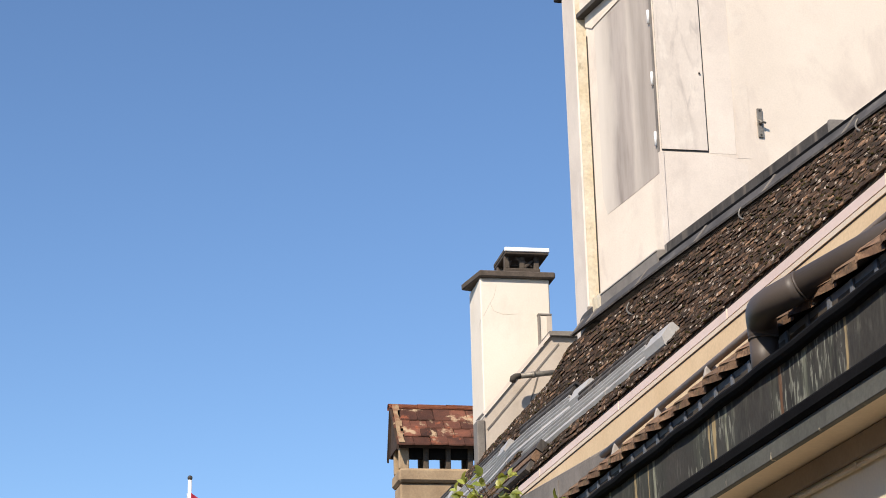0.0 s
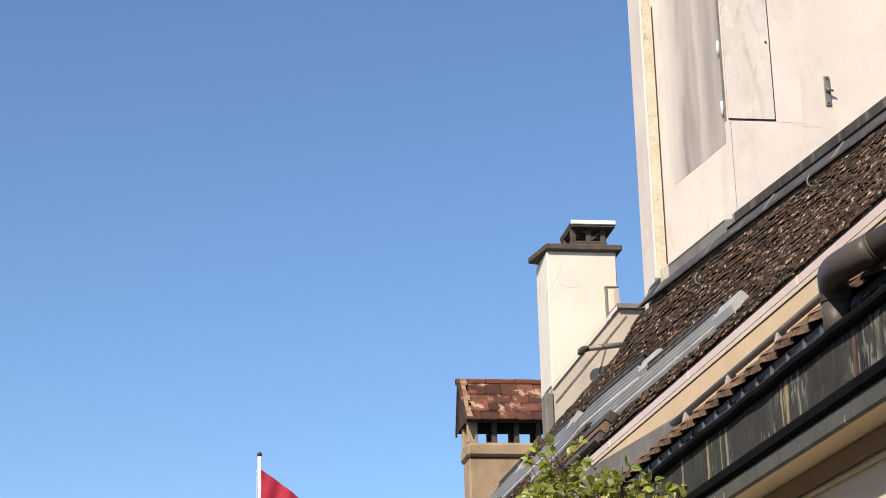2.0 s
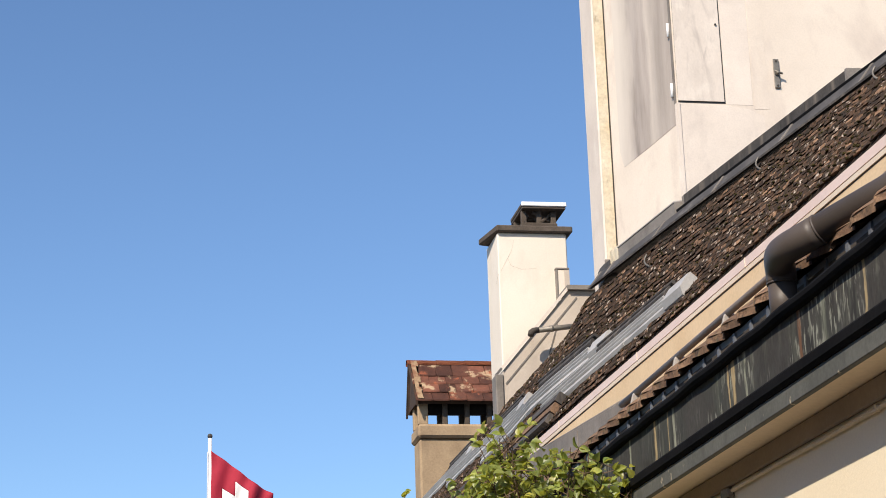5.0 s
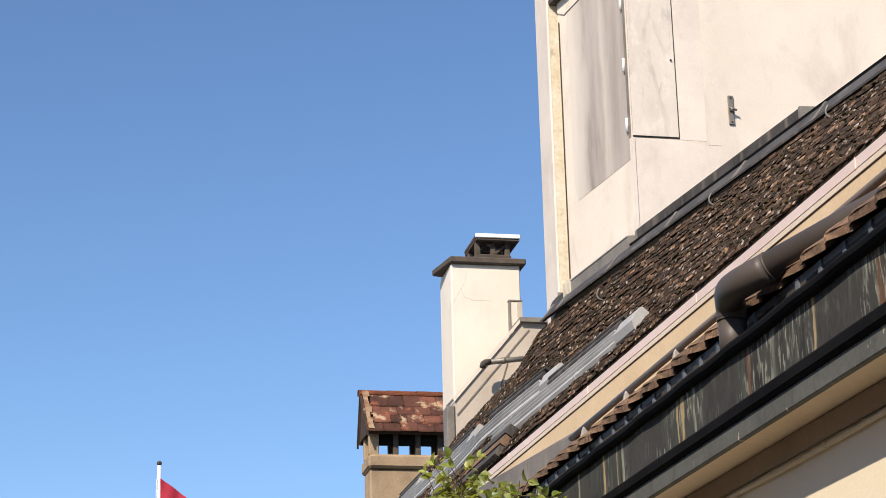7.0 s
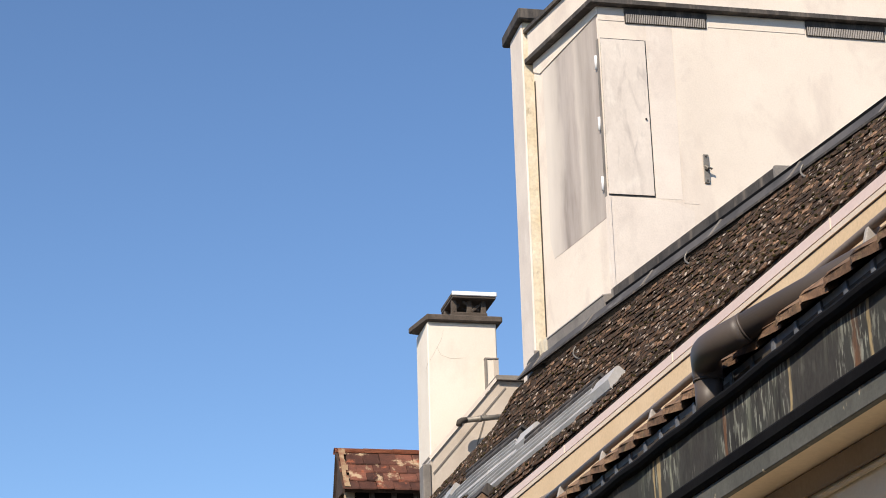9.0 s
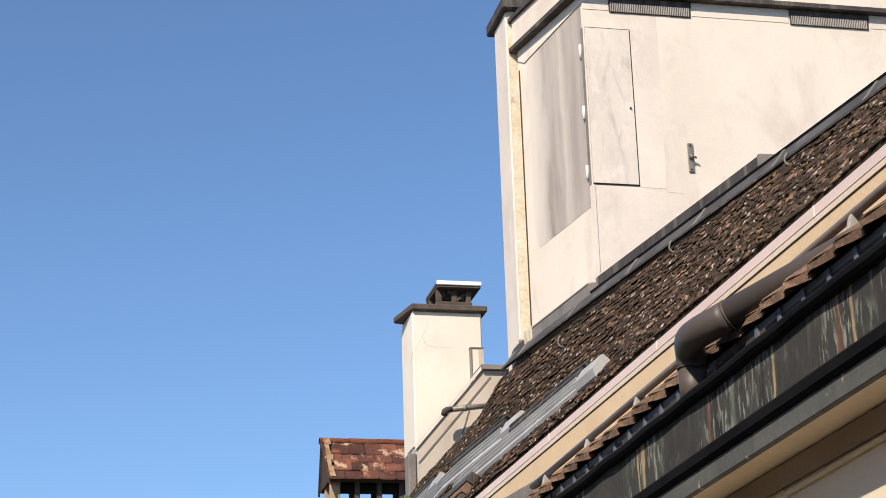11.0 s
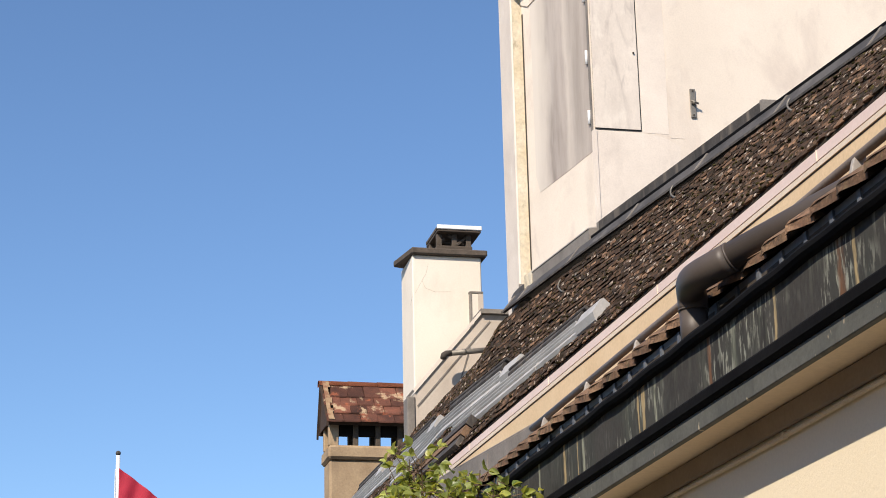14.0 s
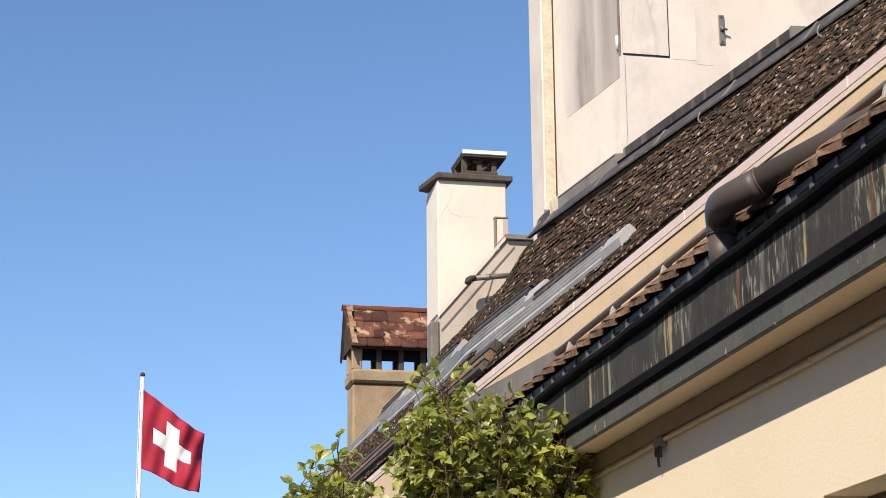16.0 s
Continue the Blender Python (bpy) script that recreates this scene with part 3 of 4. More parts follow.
bracket = empty("wall_bracket", (5.66, TY - 0.01, 7.95), "weathered steel bracket with a brass tap on the wall", "bracket")
part("plate", box(5.634, 5.686, TY - 0.018, TY - 0.003, 7.822, 8.097, 0.004), STEEL, bracket)
part("tap_body", tube([(5.66, TY - 0.018, 7.955), (5.66, TY - 0.055, 7.955)], 0.014, 10), STEEL, bracket, smooth=True)
part("tap_lever", tube([(5.63, TY - 0.045, 7.972), (5.70, TY - 0.05, 7.945)], 0.010, 8), STEEL, bracket, smooth=True)
for z in (7.845, 8.075):
    part("screw", tube([(5.66, TY - 0.018, z), (5.66, TY - 0.024, z)], 0.009, 8), DARK_GAP, bracket)
under(bracket, bracket.location)

# ---------------------------------------------------------------- ridge metalwork
def ridge_run(y0, y1, profile, n=12):
    """Draw a cross-section, given as offsets (x, z) from the ridge line, along the ridge."""
    bm = bmesh.new()
    prev = None
    for y in np.linspace(y0, y1, n):
        ring = [bm.verts.new((ridge_x(y) + dx, y, RIDGE_Z + dz)) for dx, dz in profile]
        if prev:
            for i in range(len(ring)):
                bm.faces.new((prev[i], prev[(i + 1) % len(ring)], ring[(i + 1) % len(ring)], ring[i]))
        else:
            bm.faces.new(ring)
        prev = ring
    bm.faces.new(prev[::-1])
    bmesh.ops.recalc_face_normals(bm, faces=bm.faces)
    return bm


ridge = empty("ridge_flashing", (4.6, 10, RIDGE_Z), "dark sheet-metal ridge flashing with seams", "flashing")
yy = 3.0
while yy < 15.3:
    y2 = min(yy + 1.1, 15.42)
    part("flashing_sheet", ridge_run(yy + 0.004, y2 - 0.004, [(-0.125, -0.105), (-0.025, 0.028), (0.10, 0.028), (0.10, -0.03), (0.0, -0.03), (-0.115, -0.125)], 3), FLASHING_DARK, ridge)
    part("flashing_rib", ridge_run(y2 - 0.022, y2 - 0.002, [(-0.132, -0.10), (-0.028, 0.036), (0.10, 0.036), (0.10, -0.02), (0.0, -0.02), (-0.12, -0.12)], 2), FLASHING, ridge)
    yy += 1.1
part("upper_roll", ridge_run(3.0, 13.75, [(-0.015, 0.03), (-0.02, 0.055), (0.03, 0.065), (0.09, 0.055), (0.09, 0.03)], 20), BLACK_METAL, ridge, "black standing seam")
part("lower_roll", ridge_run(3.0, 15.4, [(-0.150, -0.128), (-0.150, -0.112), (-0.130, -0.102), (-0.118, -0.118)], 20), DARK_METAL, ridge, "dark folded lower edge")
under(ridge, ridge.location)
rbox = empty("ridge_box", (4.6, 12, RIDGE_Z), "weathered metal box casing on the ridge before the tower", "casing")
part("casing", ridge_run(11.12, 13.70, [(0.03, 0.066), (0.03, 0.165), (0.22, 0.17), (0.22, 0.066)], 14), DARK_METAL, rbox)
part("end_plate", ridge_run(11.09, 11.118, [(0.025, 0.06), (0.025, 0.171), (0.225, 0.176), (0.225, 0.06)], 2), FLASHING, rbox, "lighter folded end plate")
part("end_block", ridge_run(13.702, 13.79, [(0.05, 0.066), (0.05, 0.18), (0.16, 0.18), (0.16, 0.066)], 2), FLASHING, rbox)
under(rbox, rbox.location)
upst = empty("tower_upstand", (4.3, 14.6, RIDGE_Z), "grey metal upstand at the foot of the tower", "flashing")
part("sheet", ridge_run(13.80, 15.02, [(-0.01, 0.029), (-0.01, 0.135), (0.06, 0.145), (0.06, 0.029)], 8), FLASHING, upst)
part("mortar_fillet", rough_up(ridge_run(15.022, 15.21, [(-0.012, 0.02), (-0.012, 0.150), (0.06, 0.17), (0.06, 0.02)], 5), 0.012, 12), PLASTER_OLD, upst, "yellowed mortar fillet")
part("end_sheet", ridge_run(15.212, 15.62, [(-0.015, -0.06), (-0.015, 0.085), (0.05, 0.095), (0.05, -0.06)], 4), FLASHING_DARK, upst, "dark folded metal end")
part("top_lip", ridge_run(13.80, 15.02, [(-0.016, 0.132), (-0.016, 0.142), (0.058, 0.154), (0.058, 0.145)], 6), FLASHING_PALE, upst)
under(upst, upst.location)

# wire loops on the upper tiles
for y, v in ((11.76, 0.83), (10.08, 0.82), (13.56, 0.74)):
    c = on_roof(y, v, 0.03)
    pts = []
    for k in range(9):
        a = radians(-30 + 30 * k)
        pts.append(c + Vector((-0.02 - 0.02 * math.sin(a), 0.10 * math.cos(a * 0.6), 0.02 + 0.075 * math.cos(a * 0.6 + 0.9))))
    top("snow_hook", tube(pts, 0.007, 6), STEEL, "thin bent steel wire loop on mossy tiles", "hook", "roof wire hooks", smooth=True)

# ---------------------------------------------------------------- white chimney
chim = empty("white_chimney", (4.65, 20.9, 5.0), "white rendered chimney with dark slab and cowl", "chimney")
shaft = part("shaft", box(4.25, 5.063, 20.6, 21.25, 5.0, 8.237, 0.012), WHITE_PLASTER, chim)
bmc = tube([(4.44, 20.599, 8.15), (4.41, 20.599, 8.02), (4.36, 20.599, 7.93), (4.40, 20.599, 7.84), (4.52, 20.599, 7.80), (4.70, 20.599, 7.815)], [0.0008, 0.0012, 0.002, 0.0014, 0.0014, 0.0006], 5)
part("crack", bmc, BEIGE_PLASTER, shaft, "hairline crack in the render")
part("crack", tube([(4.36, 20.599, 7.93), (4.28, 20.599, 7.78), (4.248, 20.62, 7.74), (4.247, 20.75, 7.66)], [0.0012, 0.0018, 0.0014, 0.0006], 5), BEIGE_PLASTER, shaft)
part("slab", rough_up(prism([(4.235, 20.54), (5.125, 20.54), (5.125, 21.45), (4.13, 21.12)], 8.238, 8.314, "z", 0.012), 0.006, 6), CONCRETE, chim, "dark weathered concrete slab")
part("cowl_base", box(4.56, 4.99, 20.70, 21.20, 8.319, 8.40, 0.01), CONCRETE, chim)
for px in (4.57, 4.75, 4.92):
    for py in (20.71, 21.12):
        part("cowl_post", box(px, px + 0.06, py, py + 0.07, 8.391, 8.545, 0.005), CONCRETE, chim)
for xa, za, xb, zb in ((4.59, 8.40, 4.66, 8.50), (4.70, 8.53, 4.90, 8.44), (4.80, 8.41, 4.93, 8.52)):
    part("cowl_stay", tube([(xa, 20.72, za), (xb, 20.76, zb)], 0.020, 6), CONCRETE, chim)
part("cowl_rail", box(4.60, 4.95, 20.80, 20.84, 8.45, 8.48, 0.004), CONCRETE, chim)
part("cowl_plate", box(4.565, 5.08, 20.63, 21.28, 8.546, 8.575, 0.006), CONCRETE, chim)
part("cowl_top", box(4.56, 5.085, 20.645, 21.285, 8.577, 8.620, 0.006), CONCRETE, chim)
part("cowl_sheet", box(4.556, 5.09, 20.615, 20.643, 8.574, 8.626, 0.006), WHITE_METAL, chim, "white folded sheet cover")
part("service_box", box(4.915, 5.06, 20.54, 20.598, 7.10, 7.785, 0.006), WHITE_PLASTER, chim, "narrow metal-edged service box")
part("box_edge", box(4.905, 4.925, 20.53, 20.60, 7.10, 7.786, 0.003), FLASHING, chim)
part("box_lid", box(4.90, 5.062, 20.53, 20.60, 7.787, 7.808, 0.003), FLASHING, chim)
part("box_side", box(5.00, 5.062, 20.536, 20.541, 7.10, 7.784, 0.001), BEIGE_PLASTER, chim, "greyish inner face of the box")
under(chim, chim.location)

# sloping firewall beside it
par = empty("firewall_parapet", (4.6, 19.95, 5.0), "sloping beige firewall parapet with metal coping", "parapet")
part("wall", prism([(4.09, 5.0), (5.25, 5.0), (5.25, 7.32), (4.855, 7.32), (4.09, 6.42)], 19.8, 20.1, "y"), BEIGE_PLASTER, par)
part("coping", prism([(4.08, 6.425), (4.85, 7.325), (4.835, 7.355), (4.06, 6.445)], 19.77, 20.14, "y"), PLASTER_GREY, par, "pale plaster coping edge")
part("head_flashing", prism([(4.84, 7.325), (5.26, 7.325), (5.26, 7.375), (4.835, 7.375)], 19.74, 20.14, "y"), FLASHING, par, "brown metal head flashing")
part("groove", prism([(4.12, 6.26), (4.95, 7.24), (4.94, 7.255), (4.11, 6.275)], 19.792, 19.801, "y"), FLASHING, par, "sloping shadow groove")
part("cross_seam", prism([(4.60, 6.60), (4.61, 6.59), (4.72, 6.94), (4.71, 6.95)], 19.792, 19.801, "y"), FLASHING, par)
part("foot_flashing", box(4.00, 4.089, 19.78, 20.0, 5.0, 6.37, 0.01), FLASHING, par, "dull grey metal foot flashing")
under(par, par.location)
vp = empty("vent_pipe", (4.6, 19.6, 6.85), "short horizontal metal pipe with a dark elbow", "pipe")
part("pipe_run", tube([(4.95, 19.66, 6.895), (4.44, 19.60, 6.815)], 0.030, 12), STEEL, vp, smooth=True)
part("collar", tube([(4.62, 19.621, 6.843), (4.585, 19.617, 6.838)], 0.037, 12), STEEL, vp, smooth=True)
part("elbow", tube([(4.45, 19.60, 6.817), (4.40, 19.59, 6.81), (4.37, 19.58, 6.79), (4.36, 19.57, 6.75)], 0.034, 12), DARK_GAP, vp, "dark elbow end", smooth=True)
part("support", tube([(4.95, 19.66, 6.9), (4.98, 19.80, 6.9)], 0.025, 8), STEEL, vp)
under(vp, vp.location)

# ---------------------------------------------------------------- tan chimney with tiled roof
tan = empty("tan_chimney", (4.9, 27.5, 5.0), "tan rendered chimney under a small rusty tiled roof", "chimney")
part("shaft", rough_up(box(4.315, 5.75, 27.05, 27.58, 5.0, 7.149, 0.03), 0.004, 4), TAN, tan)
part("cornice", rough_up(box(4.285, 5.80, 26.98, 27.66, 7.15, 7.350, 0.035), 0.006, 5), TAN, tan)
for px in (4.30, 4.66, 4.99, 5.32, 5.62):
    for py in (27.02, 27.46):
        w = 0.15 if px < 4.4 else 0.075
        part("post", rough_up(box(px, px + w, py, py + 0.11, 7.345, 7.72, 0.012), 0.008, 9), TAN if px < 4.4 else SOOT, tan, "sooty masonry post")
# Black boards added for the sooty shade inside the hood.
for py, low in ((27.06, 7.50), (27.49, 7.60)):
    part("wall_plate", box(4.46, 5.86, py, py + 0.05, low, 7.69, 0.01), SOOT_SHADE, tan)
YR, ZR, YF, ZF, YK = 27.50, 8.395, 26.86, 7.67, 27.78
hood = part("roof_body", prism([(YF + 0.03, ZF), (YR, ZR - 0.03), (YK - 0.03, ZF), (YK - 0.06, ZF - 0.04), (YR, ZR - 0.10), (YF + 0.06, ZF - 0.04)], 4.26, 5.92, "x"), VERGE_BROWN, tan)
# Added panel; its dark brown carries the shade on the gable side.
part("gable_panel", prism([(YF + 0.10, ZF - 0.01), (YR, ZR - 0.09), (YK - 0.08, ZF - 0.01)], 4.272, 4.292, "x"), VERGE_BROWN, tan, "added gable panel with shade in its dark colour")
under(tan, tan.location)
# tiles and ridge caps of the little roof
def flat_tile(w, l, t, nose=0.0):
    """A plain tile lying in its own plane: x across, y up the slope, z proud."""
    bm = bmesh.new()
    c = w * 0.5
    o = [(-c, nose), (-c * 0.6, 0.0), (c * 0.6, 0.0), (c, nose), (c, l), (-c, l)]
    lo = [bm.verts.new((x, y, 0)) for x, y in o]
    hi = [bm.verts.new((x * 0.985, y + (1.1 * t if y < l else 0), t)) for x, y in o]
    bm.faces.new(lo[::-1])
    bm.faces.new(hi)
    for i in range(6):
        f = bm.faces.new((lo[i], lo[(i + 1) % 6], hi[(i + 1) % 6], hi[i]))
        f.material_index = 1 if i < 3 else 0
    return bm


def shared(name, me, parent, m):
    ob = new(name, me)
    ob.parent = parent
    ob.matrix_parent_inverse = Matrix.Translation(parent.location).inverted()
    ob.matrix_basis = m
    return ob


rng = random.Random(4)
tile_me = mesh_of("small_roof_tile", flat_tile(0.245, 0.30, 0.014, 0.012), TILE_RUST)
tile_me.materials.append(TILE_RUST)
for side in (1, -1):
    base = Vector((0, YF if side > 0 else YK, ZF))
    up = Vector((0, YR - base.y, ZR - ZF)).normalized()
    nrm = Vector((-1, 0, 0)).cross(up) if side > 0 else Vector((1, 0, 0)).cross(up)
    nrm = nrm if nrm.z > 0 else -nrm
    for row in range(4 if side > 0 else 3):
        for k in range(7):
            p = base + up * (0.20 * row - 0.03) + nrm * (0.012 + 0.014 * rng.random()) + Vector((4.37 + 0.25 * (k + 0.5 * (row % 2)), 0, 0))
            if p.x > 5.95:
                continue
            xa = Vector((1, 0, 0)) if side > 0 else Vector((-1, 0, 0))
            tilt = up + nrm * rng.uniform(-0.10, -0.03) + xa * rng.uniform(-0.05, 0.05)
            tilt.normalize()
            z = xa.cross(tilt).normalized()
            m = Matrix((xa, tilt, z)).transposed().to_4x4()
            m.translation = p
            shared("roof_tile", tile_me, tan, m)
for k in range(4):
    x0 = 4.22 + 0.44 * k
    bmr = bmesh.new()
    rings = []
    for x, r in ((x0, 0.072), (x0 + 0.435, 0.066)):
        rings.append([bmr.verts.new((x, YR + r * 1.15 * math.cos(radians(a)), ZR - 0.045 + r * math.sin(radians(a)))) for a in range(-10, 191, 20)])
    for i in range(len(rings[0]) - 1):
        bmr.faces.new((rings[0][i], rings[0][i + 1], rings[1][i + 1], rings[1][i]))
    bmesh.ops.solidify(bmr, geom=bmr.faces[:], thickness=-0.015)
    ob = part("ridge_tile", bmr, RIDGE_RED, tan, "red half-round ridge tile")
    ob.matrix_parent_inverse = Matrix.Translation(tan.location).inverted()
up = Vector((0, YR - YF, ZR - ZF)).normalized()
out = Vector((0, -up.z, up.y))
bmv = bmesh.new()
steps = 7
for i in range(steps):
    p0, p1 = Vector((0, YF, ZF)) + up * (0.93 * i / steps), Vector((0, YF, ZF)) + up * (0.93 * (i + 1.0) / steps)
    w = 4.345 + 0.02 * math.sin(2.3 * i + 0.5)
    lo = [bmv.verts.new(q) for q in (p0 + Vector((4.27, 0, 0)) + out * 0.03, p0 + Vector((w, 0, 0)) + out * 0.03, p1 + Vector((w, 0, 0)) + out * 0.03, p1 + Vector((4.27, 0, 0)) + out * 0.03)]
    hi = [bmv.verts.new(q.co + out * 0.018) for q in lo]
    bmv.faces.new(hi)
    for k in range(4):
        bmv.faces.new((lo[k], lo[(k + 1) % 4], hi[(k + 1) % 4], hi[k]))
bmesh.ops.recalc_face_normals(bmv, faces=bmv.faces)
ob = part("verge_mortar", rough_up(bmv, 0.012, 7), VERGE_PALE, tan, "pale crumbling mortar along the verge")
ob.matrix_parent_inverse = Matrix.Translation(tan.location).inverted()
for x0 in (4.238, 5.955):
    for ya, za in ((YF - 0.02, ZF - 0.03), (YK + 0.02, ZF - 0.03)):
        bmv = bmesh.new()
        a, b2 = Vector((x0, ya, za)), Vector((x0, YR, ZR))
        prof = [(0, -0.05), (0.03, -0.05), (0.03, 0.02), (0, 0.02)]
        lo = [bmv.verts.new(a + Vector((dx, 0, dz))) for dx, dz in prof]
        hi = [bmv.verts.new(b2 + Vector((dx, 0, dz))) for dx, dz in prof]
        bmv.faces.new(lo)
        bmv.faces.new(hi[::-1])
        for i in range(4):
            bmv.faces.new((lo[i], hi[i], hi[(i + 1) % 4], lo[(i + 1) % 4]))
        bmesh.ops.recalc_face_normals(bmv, faces=bmv.faces)
        ob = part("barge_board", bmv, VERGE_BROWN, tan)
        ob.matrix_parent_inverse = Matrix.Translation(tan.location).inverted()

# ---------------------------------------------------------------- long metal roof lights on the mossy slope
def strip_on_roof(y0, y1, v0, v1, lift0, lift1, n=8, v_end=0.0):
    """A slab lying on the slope; v_end shifts its far end up the slope."""
    bm = bmesh.new()
    prev = None
    for i in range(n):
        y = y0 + (y1 - y0) * i / (n - 1)
        s = v_end * i / (n - 1)
        ring = [bm.verts.new(on_roof(y, v0 + s, lift0)), bm.verts.new(on_roof(y, v0 + s, lift1)), bm.verts.new(on_roof(y, v1 + s, lift1)), bm.verts.new(on_roof(y, v1 + s, lift0))]
        if prev:
            for k in range(4):
                bm.faces.new((prev[k], prev[(k + 1) % 4], ring[(k + 1) % 4], ring[k]))
        else:
            bm.faces.new(ring)
        prev = ring
    bm.faces.new(prev[::-1])
    bmesh.ops.recalc_face_normals(bm, faces=bm.faces)
    return bm


LIGHTS = [(10.92, 14.6, 0.140, 0.140, 0.0), (13.15, 18.2, 0.27, 0.14, 0.06), (16.45, 21.5, 0.44, 0.14, 0.10), (20.1, 28.0, 0.62, 0.14, 0.12)]


def under_light(y, v):
    """Whether a tile there would lie below one of the roof lights."""
    for y0, y1, v0, dv, ve in LIGHTS:
        if y0 - 0.02 < y < y1:
            s = ve * (y - y0) / (y1 - y0)
            if v0 + s - 0.022 < v < v0 + s + dv * (0.92 if y > y0 + 0.4 else 0.8):
                return True
    return False


def roof_run(y0, y1, v0, v1, profile, n=8):
    """Draw a cross-section, given as (metres up the slope, lift), along the slope from v0 at y0 to v1 at y1."""
    bm = bmesh.new()
    prev = None
    for i in range(n):
        y, v = y0 + (y1 - y0) * i / (n - 1), v0 + (v1 - v0) * i / (n - 1)
        run = (on_roof(y, 1.0) - on_roof(y, 0.0)).length
        ring = [bm.verts.new(on_roof(y, v + m / run, h)) for m, h in profile]
        if prev:
            for k in range(len(ring)):
                bm.faces.new((prev[k], prev[(k + 1) % len(ring)], ring[(k + 1) % len(ring)], ring[k]))
        else:
            bm.faces.new(ring)
        prev = ring
    bm.faces.new(prev[::-1])
    bmesh.ops.recalc_face_normals(bm, faces=bm.faces)
    return bm


SHEET = [(0.0, -0.03), (0.0, 0.010), (0.022, 0.046), (0.062, 0.048), (0.064, -0.03)]
RAIL = [(0.0, 0.02), (0.0, 0.050), (0.008, 0.064), (0.018, 0.064), (0.020, 0.02)]
END_BOX = [(-0.012, -0.03), (-0.012, 0.040), (0.018, 0.085), (0.12, 0.096), (0.135, 0.085), (0.135, -0.03)]
SASH = [(0.0, -0.03), (0.0, 0.075), (0.015, 0.092), (0.06, 0.092), (0.06, -0.03)]
for y0, y1, v0, dv, ve in LIGHTS:
    unit = empty("roof_light", on_roof(y0, v0), "long galvanised metal roof light lying on mossy tiles", "roof light", "roof lights on the slope")
    part("sheet", roof_run(y0 + 0.36, y1, v0, v0 + ve, SHEET), GREY_METAL, unit, "pale grey metal sheet")
    for m, rise in ((0.066, 0.0), (0.100, 0.010), (0.134, 0.020)):
        part("rail", roof_run(y0 + 0.42 + m, y1 + 0.02, v0, v0 + ve, [(m + d, h + rise) for d, h in RAIL]), GREY_METAL, unit)
        part("glass_strip", roof_run(y0 + 0.44 + m, y1, v0, v0 + ve, [(m + 0.021, -0.03), (m + 0.021, 0.052 + rise), (m + 0.033, 0.052 + rise), (m + 0.033, -0.03)]), ZINC_SHADE, unit, "dull glass strip between the rails")
    for k in range(1, int((y1 - y0) / 1.3)):
        y = y0 + 1.3 * k
        v = v0 + ve * (y - y0 - 0.36) / (y1 - y0 - 0.36)
        part("sheet_seam", roof_run(y, y + 0.03, v, v, [(-0.003, 0.0), (-0.003, 0.013), (0.020, 0.050), (0.062, 0.052), (0.062, 0.0)], 2), GREY_METAL, unit)
    part("sash", roof_run(y0 + 0.55, y0 + 2.15, v0, v0 + ve * 0.3, [(0.172 + d, h) for d, h in SASH], 4), DARK_METAL, unit, "dark sash")
    part("sash_edge", roof_run(y0 + 0.50, y0 + 2.2, v0, v0 + ve * 0.3, [(0.234, -0.03), (0.234, 0.096), (0.240, 0.103), (0.255, 0.103), (0.255, -0.03)], 4), DARK_METAL, unit)
    part("end_box", roof_run(y0 - 0.02, y0 + 0.355, v0, v0, END_BOX, 3), GREY_METAL, unit, "light folded end box")
    under(unit, unit.location)
dark_frame = empty("dark_roof_frame", on_roof(13.75, 0.1), "dark brown metal frame lying near the eaves", "roof frame")
for f, mm in ((0.01, DARK_METAL), (0.055, TILE_OLD), (0.10, DARK_METAL)):
    part("bar", strip_on_roof(13.7, 20.5, f, f + 0.04, 0.02, 0.07 + f * 0.2, 8, 0.05), mm, dark_frame)
under(dark_frame, dark_frame.location)

# ---------------------------------------------------------------- big brown pipe
R = 0.051
J, S = Vector((2.272, 5.775, 3.515)), Vector((2.25, 6.10, 3.425))
far = J + Vector((0.225, -0.247, 0.107)) * 3.0
dp = empty("drain_pipe", (2.25, 6.10, 3.2), "thick brown plastic drain pipe bending down into the gutter", "pipe")
ax = (far - J).normalized()
B, C = J - ax * 0.20, S + Vector((0, 0, 0.125))
bend = [J * (1 - t) ** 3 + B * 3 * t * (1 - t) ** 2 + C * 3 * t * t * (1 - t) + S * t ** 3 for t in np.linspace(0, 1, 22)]
part("straight_pipe", tube([far, J], [R * 0.86, R * 0.98], 28), PIPE_BROWN, dp, smooth=True)
part("elbow", tube(bend, R * 1.04, 28), PIPE_BROWN, dp, smooth=True)
part("lower_pipe", tube([S, S - Vector((0, 0, 0.14))], R * 0.97, 28), PIPE_BROWN, dp, smooth=True)
for c0, c1 in ((J, J + ax * 0.007), (S, S - Vector((0, 0, 0.006)))):
    part("collar", tube([c0, c1], R * 1.06, 28), PIPE_BROWN, dp, smooth=True)
under(dp, dp.location)

# ---------------------------------------------------------------- snow guard on the lower roof
sg = empty("snow_guard", (2.72, 8, 3.8), "dark snow guard pipe on triangular metal brackets", "snow guard")
part("guard_pipe", tube([(2.70, y, 3.848) for y in np.linspace(-2, 9.95, 6)], 0.017, 10), GUARD_BROWN, sg, smooth=True)
for k in range(8):
    y = 4.0 + 0.8 * k + 0.04
    part("bracket", prism([(2.655, 3.745), (2.775, 3.832), (2.735, 3.838), (2.70, 3.874), (2.678, 3.832)], y - 0.012, y + 0.012, "y", 0.003), FLASHING_PALE, sg)
under(sg, sg.location)
